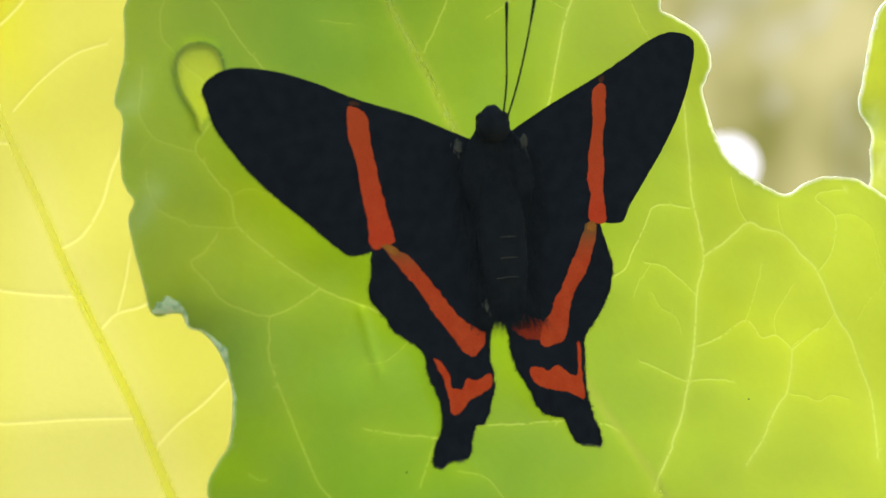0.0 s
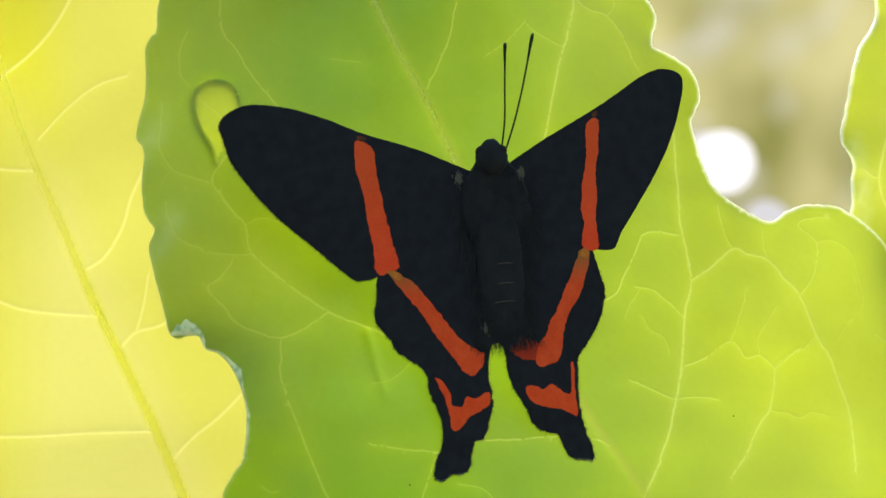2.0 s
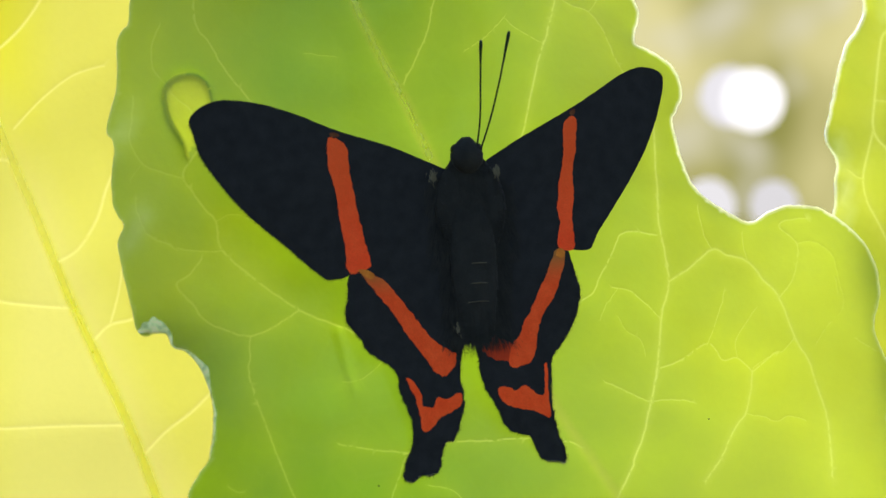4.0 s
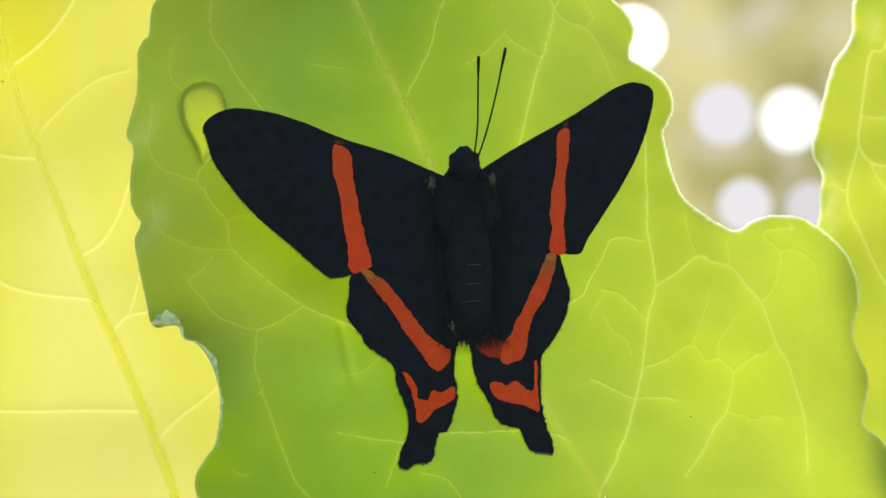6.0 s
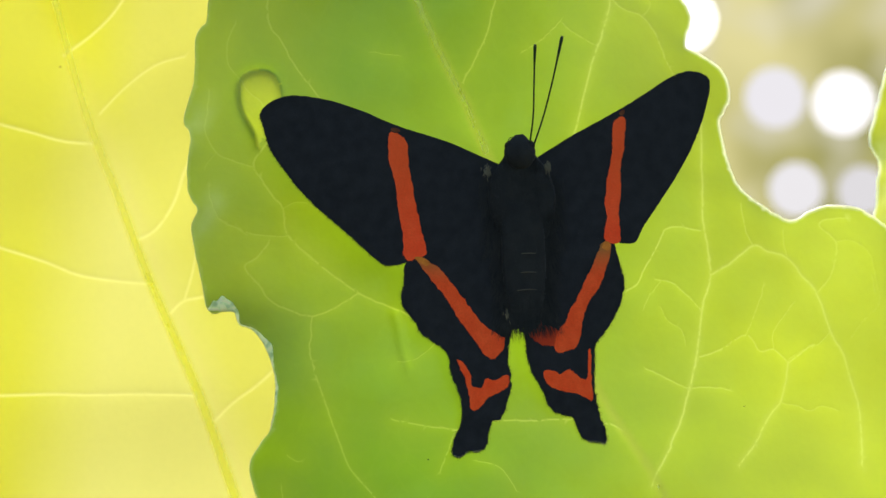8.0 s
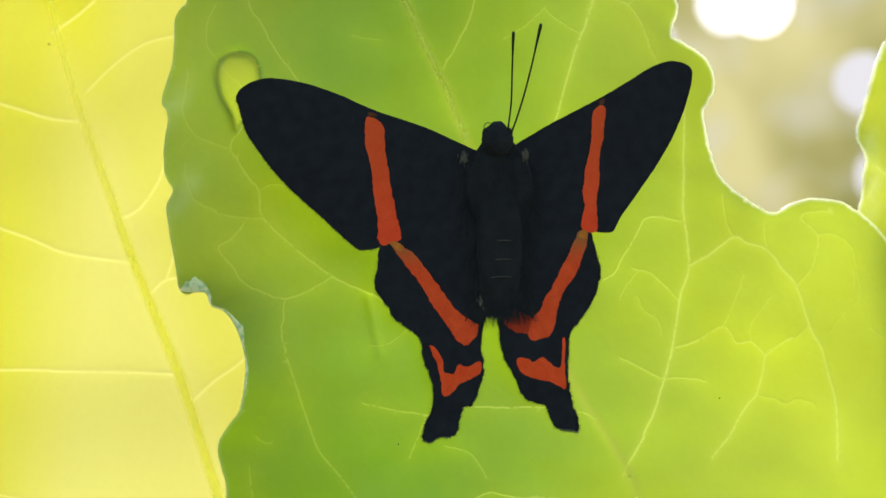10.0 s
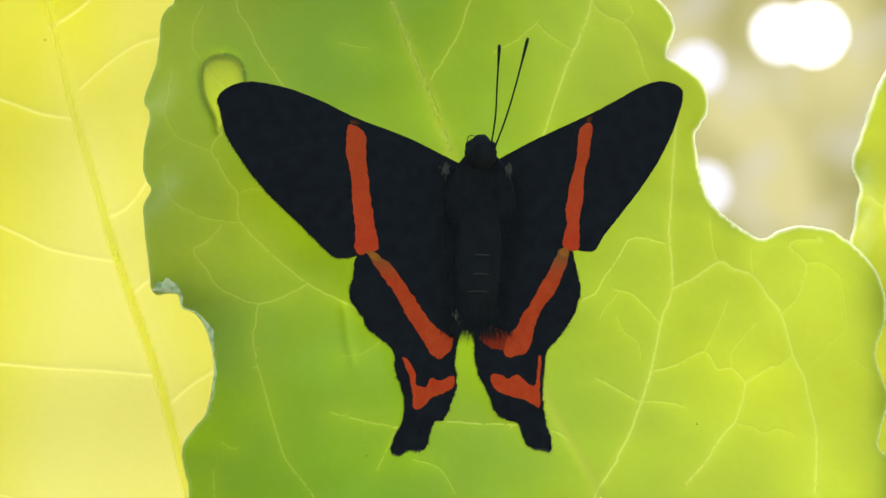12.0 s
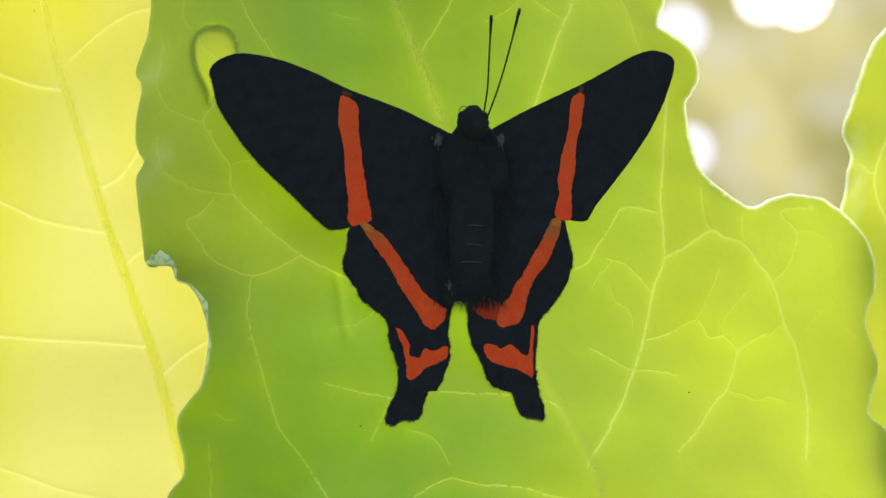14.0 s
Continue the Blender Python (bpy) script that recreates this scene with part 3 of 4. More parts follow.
vein(FRONT_VEINS, 0.07, (21.50, 16.36), (20.92, 10.03), (20.56, 6.52), (20.61, 4.77), (20.73, 1.01), (19.67, -1.78), (18.61, -6.22), (17.57, -9.21), (16.59, -11.62), (15.53, -13.45), (15.31, -14.10), (13.95, -15.94), (13.41, -17.04))
vein(FRONT_VEINS, 0.07, (20.73, 1.01), (22.85, 2.03), (25.20, 3.41), (26.39, 2.84), (28.36, 2.13), (29.56, 0.45), (30.90, -1.39), (31.99, -5.40), (32.77, -6.76), (33.35, -9.69), (33.72, -11.73), (33.71, -14.30), (33.46, -17.39))
vein(FRONT_VEINS, 0.03, (28.36, 2.13), (28.23, 3.46), (28.31, 4.79))
vein(FRONT_VEINS, 0.04, (25.20, 3.41), (24.72, 4.54), (24.47, 6.32), (24.46, 7.50))
vein(FRONT_VEINS, 0.05, (12.70, 0.11), (13.79, 0.74), (14.49, 1.97), (15.87, 3.88), (16.75, 5.27), (18.00, 5.55), (20.39, 5.01))
vein(FRONT_VEINS, 0.04, (15.43, 0.92), (16.89, 0.54), (18.14, -0.54), (19.49, -2.05))
vein(FRONT_VEINS, 0.05, (18.91, -6.25), (20.76, -5.83), (23.48, -4.62), (24.70, -6.13), (26.09, -6.10), (27.34, -7.34), (28.68, -6.59), (30.19, -5.84))
vein(FRONT_VEINS, 0.06, (27.34, -7.34), (26.79, -9.43), (26.15, -10.93), (24.95, -12.09), (23.49, -14.19), (21.47, -16.21))
vein(FRONT_VEINS, 0.03, (26.15, -10.93), (27.80, -11.36), (28.98, -11.89), (30.27, -11.57), (31.77, -12.13))
vein(FRONT_VEINS, 0.04, (13.81, -6.90), (15.77, -7.95), (17.45, -8.87), (19.53, -8.96), (21.59, -9.41))
vein(FRONT_VEINS, 0.02, (36.74, 0.00), (36.86, -1.50))
vein(FRONT_VEINS, 0.03, (38.08, -5.71), (39.87, -7.02))
vein(FRONT_VEINS, 0.025, (-8.60, 22.20), (-7.30, 22.00), (-6.18, 21.82))
vein(FRONT_VEINS, 0.04, (30.97, -1.26), (32.65, 0.42), (33.42, 3.26), (32.00, 4.81), (32.72, 5.44), (34.83, 5.51))
vein(FRONT_VEINS, 0.02, (33.42, 3.26), (34.95, 3.36), (36.68, 2.09), (37.07, -0.26), (37.17, -2.58), (35.15, -4.34), (33.71, -5.75))
vein(FRONT_VEINS, 0.025, (15.95, 0.77), (14.65, -0.61), (13.96, -1.84))
vein(FRONT_VEINS, 0.025, (15.72, -1.61), (16.18, -2.74), (17.44, -3.75), (17.69, -5.05))
vein(FRONT_VEINS, 0.03, (23.44, -4.69), (24.43, -2.98), (25.30, -1.36), (25.76, -0.26))
vein(FRONT_VEINS, 0.03, (26.08, -6.08), (26.14, -4.60), (27.21, -3.37), (28.61, -1.97))
vein(FRONT_VEINS, 0.03, (27.49, -7.12), (28.67, -6.47), (30.58, -5.88), (31.72, -5.03))
vein(FRONT_VEINS, 0.03, (8.63, 24.73), (10.04, 23.57), (11.90, 22.52))

# the unseen upper right lobe is added to shade the green leaf's top
REAR_MARGIN = [(7.65, 61.44), (3.09, 49.85), (-5.85, 43.67), (-14.78, 41.07), (-20.60, 39.04), (-21.90, 36.02), (-21.41, 33.28), (-19.30, 28.47), (-22.60, 22.50), (-23.40, 16.00), (-23.30, 9.00), (-21.80, 3.60), (-18.20, 0.20), (-16.90, -4.00), (-16.60, -8.00), (-18.30, -14.00), (-18.90, -19.00), (-19.40, -27.57), (-20.77, -35.76), (-29.94, -36.90), (-46.13, -32.95), (-59.19, -20.51), (-65.14, -1.16), (-63.99, 21.09), (-58.03, 41.13), (-46.98, 54.45), (-35.10, 63.72), (-19.62, 68.11), (-3.62, 67.67)]
vein(REAR_VEINS, 0.36, (-41.09, 50.78), (-40.99, 37.94), (-39.34, 29.89), (-37.72, 22.51), (-36.18, 17.45), (-34.38, 12.43), (-31.99, 5.00), (-29.65, -1.25), (-27.22, -7.70), (-25.03, -14.59), (-23.03, -21.50), (-21.03, -30.18))
vein(REAR_VEINS, 0.105, (-36.47, 17.56), (-39.55, 18.04), (-42.39, 19.02), (-49.24, 21.50), (-56.78, 25.56))
vein(REAR_VEINS, 0.105, (-31.84, 3.53), (-35.27, 4.09), (-38.61, 4.87), (-41.99, 6.42), (-50.48, 9.78), (-57.99, 14.29))
vein(REAR_VEINS, 0.105, (-27.88, -7.38), (-33.34, -6.95), (-38.28, -6.73), (-41.58, -6.46), (-49.87, -6.07), (-58.27, -4.44))
vein(REAR_VEINS, 0.07, (-30.20, -21.90), (-35.70, -20.83), (-41.18, -18.96), (-49.43, -17.30))
vein(REAR_VEINS, 0.105, (-39.24, 26.59), (-35.92, 28.70), (-33.18, 31.63), (-29.92, 37.19))
vein(REAR_VEINS, 0.085, (-35.82, 20.52), (-33.25, 22.91), (-30.11, 25.01), (-26.88, 25.76))
vein(REAR_VEINS, 0.105, (-32.55, 7.85), (-30.69, 8.83), (-28.82, 11.40), (-27.66, 14.32), (-25.62, 17.91))
vein(REAR_VEINS, 0.105, (-29.74, 0.53), (-28.34, 1.67), (-25.88, 2.15), (-23.18, 4.14), (-19.97, 9.58))
vein(REAR_VEINS, 0.105, (-25.98, -10.04), (-24.06, -8.34), (-21.27, -6.53), (-17.63, -3.43))
vein(REAR_VEINS, 0.085, (-28.34, 1.67), (-27.46, 4.16), (-26.80, 6.89))

SIDE_MARGIN = [(46.57, 28.58), (45.76, 25.04), (42.84, 21.35), (41.05, 16.95), (39.62, 13.35), (39.70, 11.90), (40.07, 10.70), (39.54, 8.05), (38.97, 5.47), (39.20, 1.73), (39.74, -3.60), (39.71, -9.87), (40.51, -17.02), (45.07, -23.08), (56.22, -23.78), (64.01, -17.37), (67.76, -4.87), (68.16, 12.20), (64.46, 25.51), (58.26, 33.82), (51.21, 34.33)]
vein(SIDE_VEINS, 0.35, (59.20, 31.42), (56.65, 17.87), (52.99, 3.86), (49.52, -9.45), (48.00, -20.15))
vein(SIDE_VEINS, 0.09, (52.80, 29.92), (50.30, 25.73), (48.62, 23.20), (47.17, 22.65), (45.13, 16.40), (44.41, 13.56), (45.09, 11.85), (46.78, 11.15), (49.52, 11.57))
vein(SIDE_VEINS, 0.08, (44.41, 13.56), (43.10, 10.79), (42.44, 8.94), (42.44, 6.84), (43.24, 4.47), (44.10, 1.19), (45.62, -2.32))
vein(SIDE_VEINS, 0.06, (41.25, 9.72), (41.86, 9.10), (42.44, 8.94))
vein(SIDE_VEINS, 0.06, (45.09, 11.85), (46.19, 9.17), (48.64, 6.67))
vein(SIDE_VEINS, 0.06, (45.13, 16.40), (47.40, 16.15), (49.97, 16.85))

DARK_SPECKS = [(22.67, -10.96), (-5.94, -12.94)]
CURL = [(-23.07, 0.77), (-22.50, 0.74), (-21.75, 0.68), (-20.95, 0.50), (-20.60, -0.47), (-19.61, -0.97), (-18.93, -1.84), (-18.45, -2.80), (-18.13, -3.96), (-17.93, -5.27), (-17.95, -6.12), (-18.18, -7.72), (-18.55, -9.10)]


def front_leaf():
    leaf = thing("leaf", (0, 0, 0), "broad green leaf with a notched edge, lit from behind", "leaf", "leaves of the shrub")
    left, low, right = smooth(LEFT_MARGIN, 6), smooth(LOW_MARGIN, 4), smooth(RIGHT_MARGIN, 6)
    outline = ragged(left + low + right + smooth(TOP_MARGIN, 4), 0.10, 0.8, 4.0)
    veins = [(w, ragged(smooth(line, 7), 0.09, 0.7, 5.0)) for w, line in FRONT_VEINS]
    # the right margin's backlit glow is painted in by colour
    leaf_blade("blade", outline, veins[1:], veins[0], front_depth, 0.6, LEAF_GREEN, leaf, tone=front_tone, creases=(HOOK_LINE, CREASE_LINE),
               lit_rim=lambda x, z: 0.95 if x > 14 and z > -2 else 0.3 if x > 14 else 0.12, painted_sheen=front_sheen, quilt=0.03, rib_fade=(44.0, 40.0))
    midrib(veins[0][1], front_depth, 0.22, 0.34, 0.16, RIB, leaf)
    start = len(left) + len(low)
    margin("edge", outline[start:start + len(right)], front_depth, 0.035, LIT_EDGE, leaf)
    margin("edge", outline[:len(left)], front_depth, 0.028, EDGE_GREEN, leaf)
    curl = smooth(CURL, 6)
    n = len(curl) - 1
    curled_edge(curl, front_depth, [0.04 + 1.05 * math.exp(-((i / n - 0.14) / 0.11) ** 2) + 0.46 * math.exp(-((i / n - 0.55) / 0.10) ** 2)
                                    + 0.16 * math.exp(-((i / n - 0.85) / 0.12) ** 2) for i in range(n + 1)], CURLED, leaf)
    # unseen tube behind the blade, added to darken the hook line
    shade_tube("shade_tube", HOOK_LINE, front_depth, 0.24, 0.30, SHADE_TUBE, leaf)
    specks("dark_speck", DARK_SPECKS, front_depth, 0.06, FUR, leaf)
    return leaf


def rear_leaf():
    leaf = thing("leaf", (0, 0, 0), "large yellow-green leaf glowing in direct sun, behind the notched leaf", "leaf", "leaves of the shrub")
    outline = ragged(smooth(REAR_MARGIN, 8, True), 0.2, 1.5, 6.0)
    veins = [(w, smooth(line, 6)) for w, line in REAR_VEINS]
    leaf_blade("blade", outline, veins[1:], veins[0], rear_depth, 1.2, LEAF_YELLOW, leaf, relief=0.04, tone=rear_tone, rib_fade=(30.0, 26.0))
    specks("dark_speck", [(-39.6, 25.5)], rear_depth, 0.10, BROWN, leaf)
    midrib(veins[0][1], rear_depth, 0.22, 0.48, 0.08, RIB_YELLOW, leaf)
    margin("edge", outline, rear_depth, 0.12, EDGE_GREEN, leaf)
    return leaf


def side_leaf():
    leaf = thing("leaf", (0, 0, 0), "lime green leaf with a bright wavy edge, beside the gap", "leaf", "leaves of the shrub")
    outline = ragged(smooth(SIDE_MARGIN, 8, True), 0.15, 1.2, 8.0)
    veins = [(w, smooth(line, 5)) for w, line in SIDE_VEINS]
    leaf_blade("blade", outline, veins[1:], veins[0], right_depth, 1.2, LEAF_LIME, leaf, lit_rim=lambda x, z: 0.95, quilt=0.03,
               tone=lambda x, z: 0.55 + 0.5 * wave(x, z, 5.0, 1.9), painted_sheen=side_sheen)
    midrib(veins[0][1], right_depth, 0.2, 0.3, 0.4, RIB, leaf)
    margin("edge", outline, right_depth, 0.10, LIT_EDGE, leaf)
    return leaf


def shrub_stem():
    """The upright stem behind and below, and a stalk to the foot of each leaf."""
    shrub = thing("shrub_stem", (0, 0, 0), "slender green-brown shrub stem with three leaf stalks", "stem")
    bm = bmesh.new()
    pts = smooth([(0.05, 0.09, -0.02), (0.03, 0.075, 0.4), (0.035, 0.07, 0.8), (0.02, 0.065, 1.1), (0.018, 0.06, 1.215)], 8)
    tube(bm, [Vector(p) for p in pts], [0.007 - 0.0045 * i / len(pts) for i in range(len(pts))], 12)
    part("stem", bm, BARK, shrub)
    for (x, y, z), k in (((16.0, 2.0, -33.5), 0.9), ((-25.0, 13.0, -36.0), 0.9), ((51.0, 13.0, -20.0), 0.8)):
        foot = Vector((0.0185, 0.06, 1.20))
        tip = world_point(x, y, z)
        mid = (foot + tip) / 2 + Vector((0, 0, -0.012))
        bm = bmesh.new()
        line = smooth([tuple(foot), tuple(mid), tuple(tip)], 8)
        tube(bm, [Vector(p) for p in line], [k * MM * (1.3 - 0.4 * i / len(line)) for i in range(len(line))], 8)
        part("leaf_stalk", bm, BARK, shrub)
    return shrub


shrub_stem()
front_leaf()
rear_leaf()
side_leaf()


# ---- the butterfly ----
def wing_depth(x, z):
    a, b, c = -1.138, 0.321, 0.015
    return a + b * x + c * z + 0.25 * wave(x, z, 7.0, 2.4)


FOREWING_LEFT = [(3.59, 10.78), (2.34, 11.43), (1.28, 11.90), (-0.86, 12.96), (-2.99, 13.92), (-6.72, 15.26), (-9.71, 16.64), (-12.48, 17.64), (-15.23, 18.06), (-16.92, 17.64), (-17.94, 16.69), (-17.76, 15.59), (-17.24, 13.53), (-15.69, 11.01), (-14.13, 9.04), (-12.69, 7.57), (-10.84, 5.76), (-9.38, 4.27), (-8.56, 3.61), (-7.68, 3.56), (-6.67, 3.75), (-4.90, 4.22), (-1.13, 4.98), (3.57, 6.73)]
FOREWING_RIGHT = [(3.59, 10.20), (4.95, 11.91), (6.62, 12.95), (8.59, 14.01), (10.98, 15.14), (13.05, 16.17), (15.13, 17.31), (17.17, 18.51), (18.51, 19.10), (19.65, 19.33), (20.84, 19.07), (21.46, 18.54), (21.41, 17.48), (20.98, 16.02), (20.24, 14.16), (19.04, 11.89), (17.54, 9.68), (15.79, 7.44), (14.31, 5.60), (13.80, 4.72), (13.44, 4.27), (12.53, 4.22), (11.48, 4.47), (9.05, 5.10), (3.57, 6.73)]
HINDWING_LEFT = [(3.58, 8.66), (-3.02, 5.98), (-6.57, 3.94), (-7.04, 1.96), (-7.32, 0.64), (-7.05, -0.30), (-6.17, -1.44), (-5.71, -2.48), (-4.92, -3.06), (-3.76, -4.07), (-3.53, -5.73), (-3.11, -7.12), (-2.79, -8.45), (-3.03, -10.30), (-3.74, -11.60), (-3.79, -12.59), (-3.32, -13.03), (-2.33, -12.50), (-1.81, -12.66), (-1.05, -12.35), (-0.62, -11.04), (-0.28, -10.19), (0.38, -10.11), (0.91, -9.22), (1.40, -7.70), (1.59, -7.04), (1.41, -5.17), (1.65, -3.50), (2.28, -2.16), (3.44, -0.98), (3.56, 2.87)]
HINDWING_RIGHT = [(3.58, 8.66), (9.55, 6.27), (11.43, 4.42), (11.97, 2.17), (12.16, 0.55), (11.60, -1.31), (10.50, -2.95), (9.35, -4.30), (9.15, -4.83), (9.04, -6.19), (8.89, -7.55), (8.98, -8.77), (9.22, -10.67), (9.56, -11.70), (9.61, -12.92), (8.96, -12.90), (7.88, -12.67), (7.20, -11.63), (6.86, -10.60), (6.17, -10.29), (5.15, -9.87), (4.62, -8.99), (4.14, -7.63), (3.47, -6.41), (3.18, -5.20), (3.05, -3.52), (3.05, -2.17), (3.44, -0.98), (3.56, 2.87)]
FORE_BAND_LEFT = [(-7.47, 14.58), (-6.54, 14.41), (-5.99, 13.76), (-5.99, 11.63), (-5.67, 9.13), (-5.40, 6.87), (-4.94, 4.55), (-5.60, 4.08), (-6.76, 3.98), (-6.89, 6.06), (-7.11, 8.36), (-7.29, 10.67), (-7.57, 12.17)]
FORE_BAND_RIGHT = [(12.18, 14.88), (13.24, 15.29), (13.13, 13.62), (13.03, 12.53), (12.57, 10.90), (12.46, 8.89), (12.10, 7.07), (12.14, 5.99), (12.03, 4.42), (10.68, 4.71), (11.04, 6.52), (10.95, 7.94), (11.36, 10.15), (11.92, 12.51)]
HIND_BAND_LEFT = [(-5.83, 3.98), (-4.11, 3.18), (-2.89, 1.56), (-1.67, -0.26), (-0.54, -1.89), (0.60, -2.81), (1.27, -3.25), (1.17, -3.82), (0.74, -4.58), (0.07, -4.90), (-0.60, -4.46), (-1.35, -3.26), (-2.43, -1.63), (-3.69, 0.66), (-5.23, 2.94)]
HIND_BAND_RIGHT = [(10.43, 4.42), (11.18, 3.98), (10.67, 2.17), (9.92, 0.56), (8.97, -0.60), (8.27, -2.19), (8.02, -3.36), (7.57, -4.46), (6.74, -4.74), (5.81, -4.77), (5.57, -3.99), (6.01, -3.03), (6.80, -2.03), (7.10, -1.40), (8.04, -0.00), (8.53, 0.96), (9.48, 2.52)]
INNER_SPOT_RIGHT = [(3.42, -3.05), (3.40, -2.25), (4.25, -1.95), (5.15, -2.45), (5.95, -3.00), (5.95, -4.20), (5.10, -4.20), (4.20, -3.85)]
TAIL_BAND_LEFT = [(-2.96, -4.85), (-2.54, -4.95), (-1.93, -5.96), (-1.79, -7.05), (-1.03, -7.26), (-0.51, -6.56), (0.25, -6.77), (1.26, -6.36), (1.35, -7.13), (0.58, -7.78), (-0.47, -8.18), (-1.13, -8.83), (-1.70, -9.15), (-2.13, -8.80), (-2.12, -7.62), (-2.45, -6.14)]
TAIL_BAND_RIGHT = [(4.49, -6.29), (5.36, -6.36), (5.85, -6.66), (6.73, -6.34), (7.41, -6.93), (8.30, -7.20), (8.56, -4.97), (8.80, -4.97), (8.69, -7.21), (8.69, -9.10), (8.29, -9.09), (7.41, -8.53), (6.04, -8.16), (4.97, -7.65), (4.48, -6.96)]
WINGS = {"fore_left": (FOREWING_LEFT,), "fore_right": (FOREWING_RIGHT,), "hind_left": (HINDWING_LEFT,), "hind_right": (HINDWING_RIGHT,)}
BANDS = {"fore_left": [FORE_BAND_LEFT], "fore_right": [FORE_BAND_RIGHT], "hind_left": [HIND_BAND_LEFT, TAIL_BAND_LEFT],
         "hind_right": [HIND_BAND_RIGHT, INNER_SPOT_RIGHT, TAIL_BAND_RIGHT]}


def scale_sheet(name, outline, step, lift, thickness, mat, parent, label="", fade=None):
    """A thin slab over the wings: lift and thickness in millimetres, towards the viewer."""
    verts, faces = flat_net(outline, step)
    n, rim = len(verts), len(outline)
    front = [world_point(v.x, wing_depth(v.x, v.y) - lift, v.y) for v in verts]
    back = [p + Vector((0, thickness * MM, 0)) for p in front]
    loop = [min(range(n), key=lambda i: (verts[i].x - x) ** 2 + (verts[i].y - z) ** 2) for x, z in outline]
    sides = [(loop[i - 1], loop[i], loop[i] + n, loop[i - 1] + n) for i in range(rim) if loop[i - 1] != loop[i]]
    me = bpy.data.meshes.new(name)
    me.from_pydata(front + back, [], [tuple(f) for f in faces] + [tuple(i + n for i in reversed(f)) for f in faces] + sides)
    me.materials.append(mat)
    if fade:
        me.attributes.new("fade", "FLOAT", "POINT").data.foreach_set("value", [fade(v.x, v.y) for v in verts] * 2)
    ob = new(name, me)
    ob.parent = parent
    if label:
        tagged(ob, label)
    return ob


def blob(bm, a, b, ra, rb, bulge, rings=12, sides=14, flat=0.8, fuzz=0.0, blunt=0.45):
    """A rounded body from a to b (Vectors, metres)."""
    pts, radii = [], []
    for i in range(rings + 1):
        t = i / rings
        pts.append(a.lerp(b, t))
        radii.append(max(0.02, (ra + (rb - ra) * t + bulge * math.sin(math.pi * t)) * math.sin(math.pi * min(max(t, 0.03), 0.97)) ** blunt) * MM)
    tube(bm, pts, radii, sides, flat)
    for v in bm.verts:   # the section leans with the wings
        t = (v.co.z - a.z) / (b.z - a.z)
        v.co.y += 0.321 * (v.co.x - a.x - (b.x - a.x) * t)
    if fuzz:
        for v in bm.verts:
            v.co += v.normal * 0 + Vector((noise.noise(v.co * 4000), noise.noise(v.co * 4000 + Vector((5, 0, 0))), noise.noise(v.co * 4000 + Vector((0, 7, 0))))) * fuzz * MM


def at_body(x, z, up=0.0):
    return world_point(x, wing_depth(x, z) - up, z)


TAN_PATCHES = [("hind_left", [(-6.29, 4.22), (-5.46, 4.27), (-4.53, 3.65), (-4.81, 3.13), (-5.60, 3.51)]),
        ("hind_right", [(10.53, 4.66), (11.13, 4.57), (11.38, 4.08), (10.93, 3.54), (10.23, 3.88)]),
        ("fore_left", [(-7.46, 15.14), (-6.82, 15.11), (-6.35, 14.79), (-6.82, 14.64), (-7.37, 14.77)]),
        ("fore_right", [(12.69, 15.77), (13.10, 16.08), (13.40, 16.03), (13.24, 15.49), (12.79, 15.38)])]


def fringe(edge, length, density, lift, parent, keep, mat=FUR, outer=False):
    """Fine hair scales along a wing margin, where keep(x, z) allows it."""
    bm = bmesh.new()
    n = len(edge)
    for i in range(n):
        (xa, za), (xb, zb) = edge[i], edge[(i + 1) % n]
        k = math.hypot(xb - xa, zb - za)
        if k < 1e-6:
            continue
        dx, dz = (xb - xa) / k, (zb - za) / k
        mx, mz = (xa + xb) / 2, (za + zb) / 2
        out = -1 if inside((mx - dz * 0.05, mz + dx * 0.05), edge) else 1
        if outer and dx * out > -0.15:   # the leading edge is smooth
            continue
        for _ in range(max(1, int(k * density))):
            t = random.random()
            x, z = xa + (xb - xa) * t, za + (zb - za) * t
            if not keep(x, z):
                continue
            lean, w = random.uniform(-0.7, 0.7), random.uniform(0.012, 0.03)
            far = length * (0.25 + 0.85 * random.random() ** 2)
            y = wing_depth(x, z) - lift + random.uniform(-0.05, 0.08)
            px, pz = -dz * out + dx * lean, dx * out + dz * lean
            bm.faces.new([bm.verts.new(world_point(x - dx * w, y, z - dz * w)), bm.verts.new(world_point(x + dx * w, y, z + dz * w)),
                          bm.verts.new(world_point(x + px * far, y + random.uniform(-0.08, 0.08), z + pz * far))])
    return part("fringe", bm, mat, parent)


def fur(bm_source, count, length, down, parent):
    """Hairs standing off a body part, combed towards down."""
    bm = bmesh.new()
    faces = list(bm_source.faces)
    for _ in range(count):
        f = random.choice(faces)
        nrm = f.normal
        share = [random.random() for _ in f.verts]
        p = sum((v.co * w for v, w in zip(f.verts, share)), Vector()) / sum(share)
        p = p + Vector([random.uniform(-0.06, 0.06) * MM for _ in range(3)])
        d = (nrm * 1.1 + down * 0.8 + Vector([random.uniform(-0.6, 0.6) for _ in range(3)])).normalized()
        s = d.cross(nrm)
        s = (s.normalized() if s.length > 1e-3 else Vector((1, 0, 0))) * 0.028 * MM
        tip = p + d * length * MM * random.uniform(0.5, 1.2)
        bm.faces.new([bm.verts.new(p - s), bm.verts.new(p + s), bm.verts.new(tip)])
    return part("fur", bm, FUR, parent)


